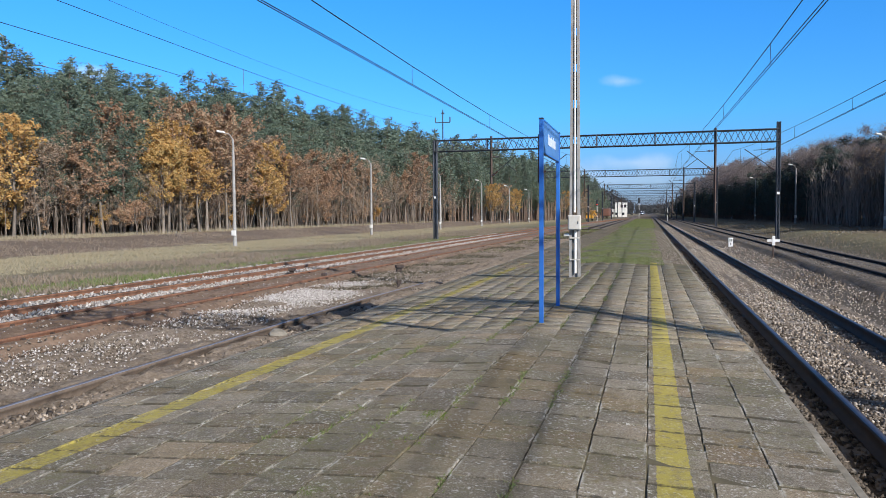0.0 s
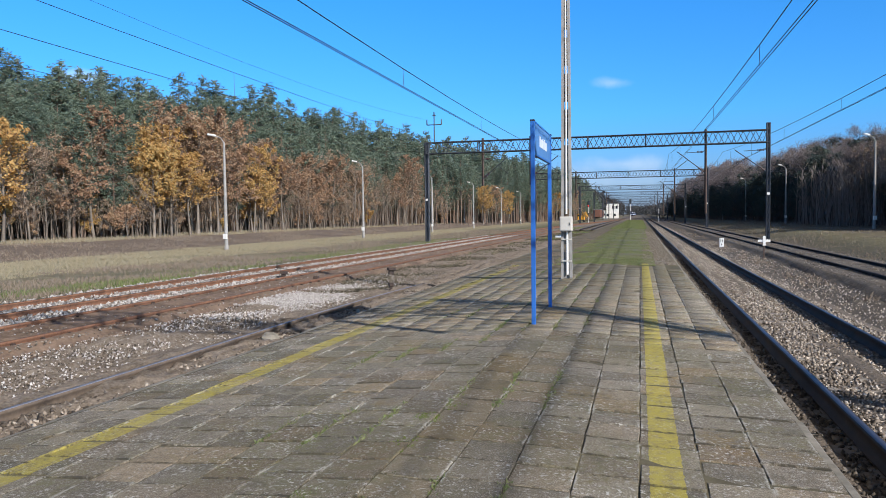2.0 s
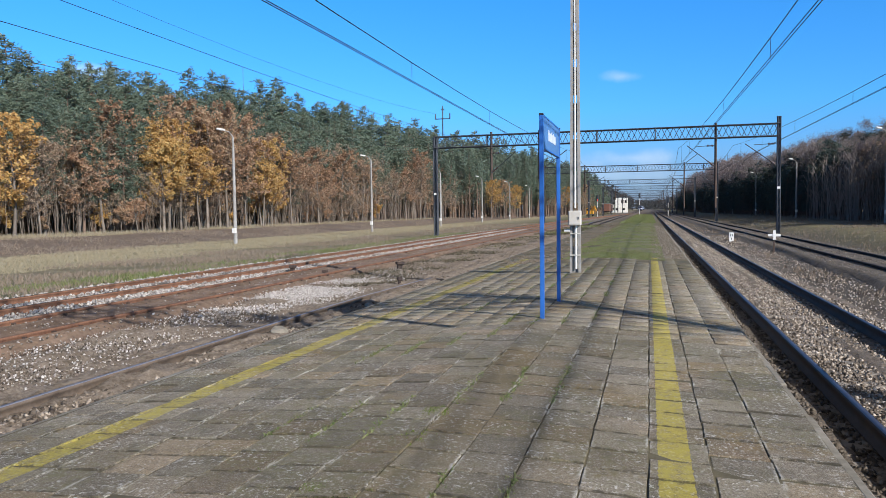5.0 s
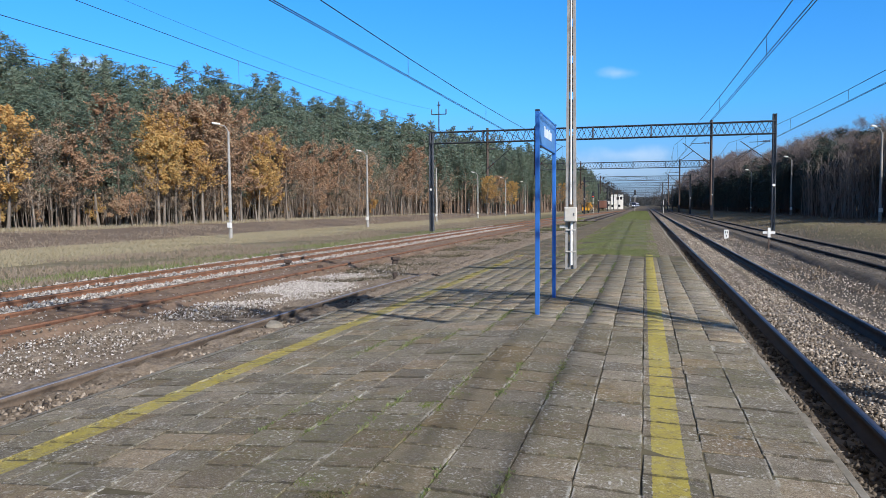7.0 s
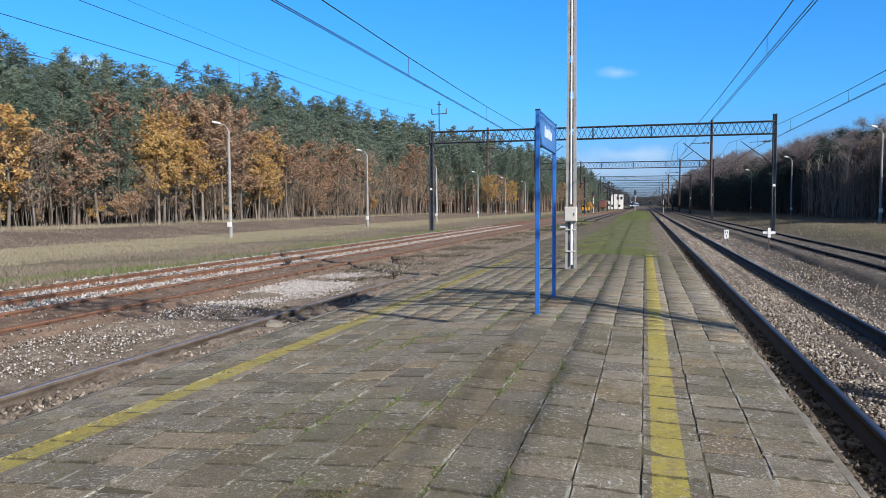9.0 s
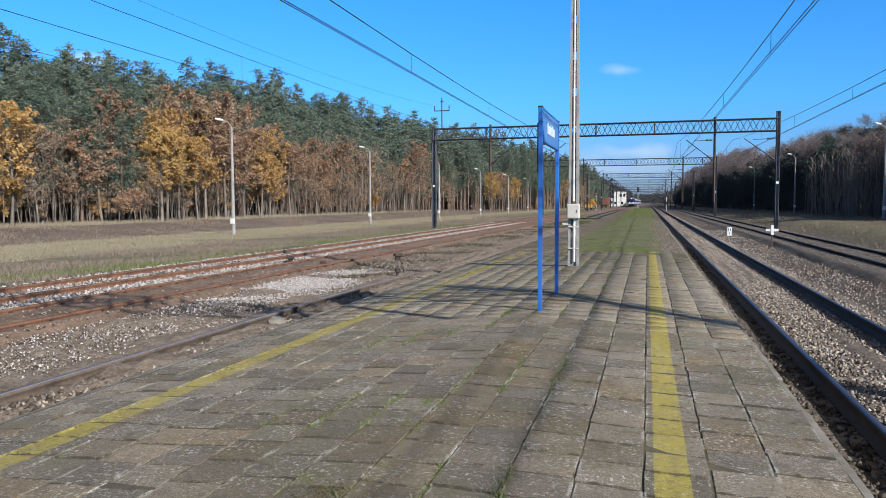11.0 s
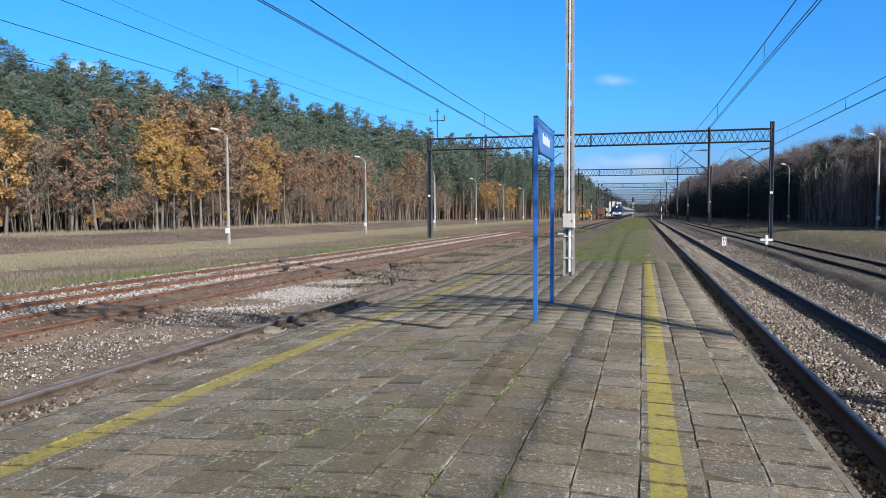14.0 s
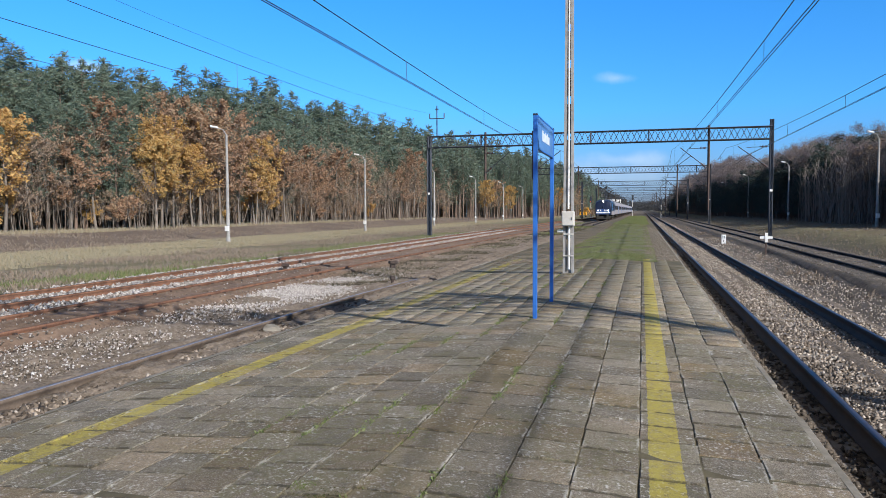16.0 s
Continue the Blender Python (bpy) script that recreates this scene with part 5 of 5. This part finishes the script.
def far_plant(kinds, x, y, scale, r=random.Random(9)):
    """A tree too far off to pick out: kept for the joined stand."""
    a = r.uniform(0, 6.28)
    STAND.append((r.choice(kinds), np.array([[math.cos(a), -math.sin(a), 0], [math.sin(a), math.cos(a), 0], [0, 0, 1]]) * scale, np.array([x, y, float(ground_z(x, y)) - 0.05])))


for depth, (gap, lift) in enumerate(((2.2, 0.82), (1.8, 0.97), (1.5, 1.12), (1.1, 1.24), (1.0, 1.31))):      # pines behind
    y = 33.0
    while y < 430:
        e = left_edge(y)
        near = y < 105 and depth < 3
        (plant if near else far_plant)(pines, e - 3.5 - 3.2 * depth - fr.uniform(-1.3, 1.3), y, lift * fr.uniform(0.92, 1.07) * float(np.interp(y, [33, 50, 66, 82, 105], [0.68, 0.74, 0.81, 0.87, 0.98])))
        y += gap * fr.uniform(0.75, 1.25) * (1.0 if y < 120 else 1.2 if y < 220 else 1.9)


def right_edge(y):
    return float(np.interp(y, [0, 80, 130, 220, 400], [26, 26, 24.5, 19.5, 15]))


y = 66.0
while y < 420:
    e = right_edge(y)
    step = 1.0 if y < 150 else 1.5 if y < 250 else 2.2
    tall = float(np.interp(y, [60, 100, 140, 200, 300], [0.62, 0.80, 0.92, 1.02, 1.15]))
    if y < 112:
        if fr.random() < 0.5:
            plant(pines, e + fr.uniform(5, 8), y, fr.uniform(0.72, 0.86))
        plant(bares if fr.random() < 0.7 else sparse, e + fr.uniform(0, 4), y, fr.uniform(0.6, 0.85))
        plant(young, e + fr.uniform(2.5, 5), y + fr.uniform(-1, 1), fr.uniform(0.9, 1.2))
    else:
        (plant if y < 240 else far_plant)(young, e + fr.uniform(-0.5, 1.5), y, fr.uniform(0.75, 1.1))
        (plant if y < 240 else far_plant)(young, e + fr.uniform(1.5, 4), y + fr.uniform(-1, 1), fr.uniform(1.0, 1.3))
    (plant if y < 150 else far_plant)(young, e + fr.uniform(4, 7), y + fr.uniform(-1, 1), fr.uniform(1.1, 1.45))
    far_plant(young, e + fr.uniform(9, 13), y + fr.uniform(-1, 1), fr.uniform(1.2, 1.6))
    if fr.random() < 0.45:
        far_plant(pines, e + fr.uniform(7, 12), y + fr.uniform(-1, 1), fr.uniform(0.6, 0.86) * tall)
    plant(bares, e + fr.uniform(4, 8), y + fr.uniform(-1, 1), fr.uniform(0.85, 1.05) * tall)
    plant(bares, e + fr.uniform(8, 14), y + fr.uniform(-1, 1), fr.uniform(0.95, 1.12) * tall)
    y += fr.uniform(1.7, 2.9) * step


def thicket(name, n, xf, y0, y1, height, label, mat="twig"):
    """Many thin bare stems with a few side twigs, for the shrubby understorey."""
    v, f = [], []
    k = 0
    for i in range(n):
        y = y0 + (y1 - y0) * random.random() ** 1.4
        x = xf(y)
        z = float(ground_z(x, y))
        h = random.uniform(*height)
        lx, ly = random.gauss(0, 0.12) * h, random.gauss(0, 0.12) * h
        w = 0.018 + 0.005 * h
        segs = [((x, y, z), (x + lx, y + ly, z + h), w)]
        for j in range(4):
            u = random.uniform(0.3, 0.9)
            s = h * random.uniform(0.12, 0.3)
            a = random.uniform(0, 6.28)
            p = (x + lx * u, y + ly * u, z + h * u)
            segs.append((p, (p[0] + math.cos(a) * s * 0.6, p[1] + math.sin(a) * s * 0.6, p[2] + s), w * 0.5))
        for p, q, ww in segs:
            v += [(p[0] - ww, p[1], p[2]), (p[0] + ww, p[1], p[2]), (p[0], p[1] + ww, p[2]), q]
            f += [(k, k + 1, k + 3), (k + 1, k + 2, k + 3), (k + 2, k, k + 3)]
            k += 4
    return tagged(attach(name, quick(name, v, f), M[mat]), label, "thicket", kind="stuff")


thicket("thicket", 2200, lambda y: left_edge(y) - random.uniform(-0.5, 13), 33, 150, (1.5, 9.0), "dense thin bare stems inside the forest edge")
thicket("thicket", 1500, lambda y: right_edge(y) + random.uniform(-3, 10), 60, 330, (1.0, 5.0), "bare shrubs and saplings at the forest edge", "dark_bark")


thicket("thicket", 230, lambda y: right_edge(y) - random.uniform(-1, 4), 92, 114, (3.5, 8.5), "tall pale bare saplings before the forest", "pale_stem")


# the trees kept for the joined stand
for piece, mat, label, members in (("crown", M["needles"], "needle crowns of the deeper pine stand", pines), ("crown", M["dark_needles"], "shade-darkened crowns of the deeper spruce stand", young),
                                   ("trunk", M["pine_bark"], "trunks of the deeper pine stand", pines + young)):
    vs, fs, k = [], [], 0
    for ob, turn, at in STAND:
        if ob not in members:
            continue
        for o in ob.children:
            if o.name.split(".")[0] == piece:
                v = np.empty(len(o.data.vertices) * 3, np.float32)
                o.data.vertices.foreach_get("co", v)
                f = np.empty(len(o.data.loops), np.int32)
                o.data.loops.foreach_get("vertex_index", f)
                v, f = v.reshape(-1, 3), f.reshape(-1, 4)
                if piece == "crown":      # deeper crowns need fewer, larger clumps
                    thin = 5 if at[1] < 150 else 8 if at[1] < 240 else 12
                    v = v.reshape(-1, 4, 3)[::thin]
                    mid = v.mean(1, keepdims=True)
                    v = (mid + (v - mid) * (0.8 * thin ** 0.5)).reshape(-1, 3)
                    f = np.arange(len(v)).reshape(-1, 4)
                vs.append(v @ turn.T + at)
                fs.append(f + k)
                k += len(v)
    tagged(attach("pine_stand", quick("pine_stand", np.concatenate(vs), np.concatenate(fs)), mat), label, "forest", kind="stuff")


# far woods that close the view along the line
def far_wood(name, side, x0, y0, y1, n, label):
    y = RNG.uniform(y0, y1, n)
    x = side * (x0 + RNG.uniform(0, 45, n))
    top = (13 if side < 0 else 9) + 3 * wave(x * 0.3, y * 0.12, 1.0, 2.0)
    z = RNG.random(n) ** 0.7 * top + 0.5
    v, f = leaf_quads(np.c_[x, y, z], 1.1, 0.8, 1)
    # right-hand depth takes the needle colour with the shade painted in
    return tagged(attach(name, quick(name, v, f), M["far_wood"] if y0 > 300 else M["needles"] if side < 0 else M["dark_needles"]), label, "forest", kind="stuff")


far_wood("far_wood", -1, 20, 400, 1100, 26000, "distant dark pine wood along the line")
far_wood("far_wood", 1, 17, 400, 1100, 26000, "distant leafless wood along the line")
far_wood("far_wood", -1, 64, 10, 420, 24000, "depth of the pine forest behind its edge")
far_wood("far_wood", 1, 38, 50, 420, 26000, "depth of the bare forest behind its edge")
far_wood("far_wood", -1, -25, 1100, 1500, 9000, "distant dark wood closing the line")


# ---- signal box ----
def signal_box():
    b = empty("signal_box", pose(-14.3, 415, -0.7), "white two-storey flat-roofed signal box with dark windows", "building")
    part("wall", boxed(-3.6, 2.9, 0, 6, 0, 8.2, 0.05), M["white"], b)
    low = part("wall", boxed(-6.0, -3.6, 0.6, 6, 0, 4.6, 0.05), M["white"], b)
    part("roof", boxed(-3.9, 3.2, -0.3, 6.3, 8.2, 8.5, 0.03), M["steel"], b, "dark flat roof slab")
    part("roof", boxed(-6.2, -3.6, 0.3, 6.3, 4.6, 4.85, 0.03), M["steel"], b, "dark flat roof slab")
    for x0, x1, z0, z1 in ((-0.6, 0.9, 5.2, 6.9), (1.3, 2.6, 5.2, 6.9), (-3.4, -2.2, 1.2, 2.6), (0.3, 1.6, 1.2, 2.6), (-5.6, -4.2, 1.6, 2.9)):
        y0 = 0.0 if x0 > -3.6 else 0.6
        w = part("window", boxed(x0, x1, y0 - 0.05, y0 + 0.1, z0, z1), M["white"], b)
        part("pane", boxed(x0 + 0.08, x1 - 0.08, y0 - 0.07, y0 - 0.052, z0 + 0.08, z1 - 0.08), M["dark_glass"], w, "dark window glass")
    part("chimney", boxed(-1.2, -0.4, 2, 2.8, 8.4, 9.6, 0.03), M["rusty_steel"], b)


M["dark_glass"] = grainy("dark_glass", (0.012, 0.014, 0.018), (0.02, 0.024, 0.03), 2, 0.08, relief=0.0)
M["orange"] = grainy("orange_machine_paint", (0.66, 0.30, 0.02), (0.82, 0.43, 0.04), 3, 0.45, relief=0.0)
M["rubber"] = grainy("black_rubber", (0.015, 0.015, 0.015), (0.035, 0.033, 0.03), 9, 0.85, relief=0.2)
M["brick_red"] = grainy("rusty_wagon_red", (0.11, 0.05, 0.037), (0.18, 0.08, 0.055), 3, 0.8, relief=0.2)
M["train_blue"] = grainy("dark_blue_train_paint", (0.007, 0.013, 0.036), (0.012, 0.022, 0.055), 2, 0.35, relief=0.0)
M["train_grey"] = grainy("silver_grey_train_paint", (0.27, 0.26, 0.30), (0.36, 0.35, 0.39), 2, 0.5, relief=0.0)
M["train_mid"] = grainy("mid_blue_train_paint", (0.02, 0.06, 0.19), (0.035, 0.09, 0.26), 2, 0.35, relief=0.0)
M["train_mauve"] = grainy("mauve_grey_train_paint", (0.17, 0.165, 0.21), (0.23, 0.22, 0.27), 2, 0.45, relief=0.0)
M["train_sky"] = grainy("light_blue_train_paint", (0.07, 0.22, 0.48), (0.11, 0.28, 0.56), 2, 0.35, relief=0.0)
M["train_roof"] = grainy("grey_roof", (0.10, 0.10, 0.105), (0.18, 0.18, 0.18), 3, 0.7, relief=0.1)
headlamp = material("lit_headlamp", 0.2)
headlamp[3].inputs["Emission Color"].default_value, headlamp[3].inputs["Emission Strength"].default_value = (1, 0.97, 0.9, 1), 6.0
M["headlamp"] = headlamp[0]
signal_box()


# ---- track excavator ----
def excavator():
    e = empty("excavator", pose(-17.0, 224, float(ground_z(-17.0, 224))), "orange tracked excavator with folded boom beside the line", "excavator")
    for x in (-1.3, 0.8):
        part("crawler_track", boxed(x, x + 0.55, -1.7, 1.7, 0, 0.8, 0.2), M["rubber"], e)
    body = part("body", boxed(-1.35, 1.35, -1.5, 1.8, 0.95, 2.1, 0.12), M["orange"], e)
    c = part("cab", boxed(-1.3, -0.2, -1.5, 0.2, 2.1, 3.2, 0.12), M["orange"], e)
    part("cab_window", boxed(-1.15, -0.35, -1.53, -1.49, 2.25, 3.0), M["dark_glass"], c)
    bm = bmesh.new()
    bar(bm, (0.2, -1.0, 1.8), (1.8, -2.4, 3.7), 0.28)
    bar(bm, (1.8, -2.4, 3.7), (3.1, -3.2, 1.6), 0.24)
    part("boom", bm, M["orange"], e)
    part("bucket", boxed(2.7, 3.5, -3.7, -2.9, 0.4, 1.5, 0.15), M["rusty_steel"], e)
    return e


excavator().scale = (0.78, 0.78, 0.78)
w = empty("goods_wagon", pose(-16.2, 305, -0.55), "rust-red covered goods wagon on a siding", "wagon")
part("body", boxed(-1.4, 1.4, -14, 14, 1.1, 3.9, 0.1), M["brick_red"], w)
part("roof", boxed(-1.45, 1.45, -14.1, 14.1, 3.9, 4.15, 0.08), M["train_roof"], w)
part("underframe", boxed(-1.2, 1.2, -13.5, 13.5, 0.8, 1.1), M["rubber"], w)
for yy in (-11, -9, 9, 11):
    for xx in (-0.78, 0.68):
        part("wheel", tubes([((xx, yy, 0.45), (xx + 0.1, yy, 0.45), 0.46)], 16), M["rusty_steel"], w)


# ---- train ----
def loft(sections):
    """Joins equal rings of points."""
    bm = bmesh.new()
    rings = [[bm.verts.new(p) for p in s] for s in sections]
    k = len(rings[0])
    for a, b in zip(rings[:-1], rings[1:]):
        for i in range(k):
            bm.faces.new((a[i], a[(i + 1) % k], b[(i + 1) % k], b[i]))
    bm.faces.new(rings[0])
    bm.faces.new(rings[-1])
    bmesh.ops.recalc_face_normals(bm, faces=bm.faces)
    return bm


def profile(y, half, low, shoulder, roof):
    return [(-half, y, low), (-half, y, shoulder), (-half * 0.86, y, shoulder + (roof - shoulder) * 0.6), (-half * 0.5, y, roof), (half * 0.5, y, roof), (half * 0.86, y, shoulder + (roof - shoulder) * 0.6), (half, y, shoulder), (half, y, low)]


def bogies(parent, ys):
    wheels = []
    for y0 in ys:
        part("bogie_frame", boxed(-1.15, 1.15, y0 - 1.7, y0 + 1.7, 0.35, 0.95, 0.08), M["rubber"], parent)
        for dy in (-1.25, 1.25):
            s = part("wheelset", tubes([((-0.80, 0, 0), (-0.68, 0, 0), 0.55), ((0.68, 0, 0), (0.80, 0, 0), 0.55), ((-0.7, 0, 0), (0.7, 0, 0), 0.08)], 20), M["rusty_steel"], parent, "pair of steel wheels on one axle")
            s.location = (0, y0 + dy, 0.55)
            wheels.append(s)
    return wheels


def locomotive():
    t = empty("locomotive", pose(0, 0, 0), "electric locomotive in grey and two blues with lit headlamps", "locomotive")
    part("body", loft([profile(0.0, 1.30, 1.05, 2.0, 2.05), profile(0.12, 1.40, 0.95, 2.1, 2.2), profile(0.75, 1.47, 0.95, 3.05, 3.55), profile(1.6, 1.49, 0.95, 3.15, 3.8), profile(17.4, 1.49, 0.95, 3.15, 3.8), profile(18.6, 1.40, 0.95, 2.1, 2.4)]), M["train_blue"], t, "dark blue body shell")
    part("lower_stripe", boxed(-1.505, 1.505, 1.7, 17.2, 0.96, 1.75, 0.01), M["train_grey"], t, "silver grey side band")
    part("side_panel", boxed(-1.508, 1.508, 3.0, 7.5, 1.8, 3.05, 0.01), M["train_sky"], t, "light blue side panel")
    part("front_panel", boxed(-1.25, 1.25, -0.03, 0.2, 1.1, 2.05, 0.05), M["train_mid"], t, "mid blue front panel")
    bm = bmesh.new()
    for p in ((-1.28, 0.10, 2.12), (1.28, 0.10, 2.12), (1.16, 0.66, 3.12), (-1.16, 0.66, 3.12)):
        bm.verts.new(p)
    bm.faces.new(bm.verts)
    bmesh.ops.solidify(bm, geom=bm.faces[:], thickness=0.06)
    part("windscreen", bm, M["dark_glass"], t, "dark raked windscreen")
    part("screen_pillar", boxed(-0.05, 0.05, 0.08, 0.40, 2.1, 2.65, 0.01), M["train_blue"], t)
    for x in (-1.0, -0.6, 0.2, 0.6):
        part("chevron", boxed(x, x + 0.22, -0.045, 0.05, 1.68, 1.98, 0.01), M["white"], t, "white slanting mark")
    part("front_stripe", boxed(-1.28, 1.28, -0.05, 0.05, 1.30, 1.55, 0.02), M["white"], t, "white front stripe")
    for x in (-0.95, 0.95):
        part("headlamp", tubes([((x, 0.02, 1.78), (x, -0.09, 1.78), 0.11)], 14), M["headlamp"], t, "lit white headlamp")
        part("buffer", tubes([((x * 0.93, -0.55, 1.05), (x * 0.93, -0.48, 1.05), 0.24), ((x * 0.93, -0.5, 1.05), (x * 0.93, 0.1, 1.05), 0.10)], 12), M["steel"], t)
    part("headlamp", tubes([((0, 0.62, 3.52), (0, 0.45, 3.50), 0.14)], 14), M["headlamp"], t, "lit upper headlamp")
    part("snow_plough", boxed(-1.25, 1.25, -0.1, 0.15, 0.18, 0.75, 0.05), M["rubber"], t)
    part("roof_equipment", boxed(-0.8, 0.8, 5.0, 13.0, 3.8, 4.02, 0.06), M["train_roof"], t)
    for y0 in (3.4, 14.8):
        up = y0 > 10
        h = 5.05 if up else 4.25
        part("pantograph", tubes([((0.3, y0, 3.85), (0.2, y0 + 1.2, (3.9 + h) / 2), 0.035), ((0.2, y0 + 1.2, (3.9 + h) / 2), (0, y0, h), 0.03), ((-0.8, y0, h), (0.8, y0, h), 0.04), ((-0.3, y0, 3.85), (-0.2, y0 + 1.2, (3.9 + h) / 2), 0.035)], 6), M["steel"], t)
    for y0 in (4.5, 9.5, 13.5):
        for s in (-1, 1):
            part("side_window", boxed(s * 1.50 - 0.012, s * 1.50 + 0.012, y0, y0 + 0.9, 2.2, 2.9), M["dark_glass"], t)
    return t, bogies(t, (4.2, 14.0))


def coach():
    t = empty("passenger_coach", pose(0, 0, 0), "long silver grey passenger coach with a mauve grey window band", "coach", "coaches of the train")
    part("body", loft([profile(y, 1.42, 0.95, 3.0, 3.95) for y in (0.15, 26.1)]), M["train_grey"], t)
    part("window_band", boxed(-1.428, 1.428, 0.6, 25.7, 1.95, 2.85, 0.005), M["train_mauve"], t, "mauve grey window band")
    for i in range(11):
        for s in (-1, 1):
            part("window", boxed(s * 1.43 - 0.01, s * 1.43 + 0.01, 2.2 + 2.0 * i, 3.7 + 2.0 * i, 2.0, 2.8), M["dark_glass"], t)
    for y0 in (0.9, 24.5):
        for s in (-1, 1):
            part("door", boxed(s * 1.43 - 0.012, s * 1.43 + 0.012, y0, y0 + 0.85, 1.0, 2.95), M["train_sky"], t)
    part("roof", loft([profile(y, 1.2, 3.5, 3.6, 4.02) for y in (0.3, 25.9)]), M["train_roof"], t, "grey roof")
    part("gangway", boxed(-0.6, 0.6, -0.15, 26.4, 1.1, 3.2, 0.04), M["rubber"], t)
    return t, bogies(t, (3.5, 22.7))


TRAIN_X = -7.0
# time and how far along the line the train's front is
TRAIN = [(0.0, 800.0), (4.0, 645.0), (8.0, 478.0), (12.0, 297.0), (14.0, 215.0), (16.0, 140.0)]
loco, wheels = locomotive()
first, w1 = coach()
carriages = [(loco, 0.0, wheels)]
cars = [(first, w1)]
for i in range(10):
    c = copy_thing(first, Matrix())
    cars.append((c, [o for o in c.children if o.name.startswith("wheelset")]))
for i, (c, w) in enumerate(cars):
    carriages.append((c, 18.9 + 26.4 * i, w))


def motions():
    for thing, back, wheelsets in carriages:
        walk(thing, [(t, pose(TRAIN_X, y + back, RAIL_TOP)) for t, y in TRAIN])


motions()
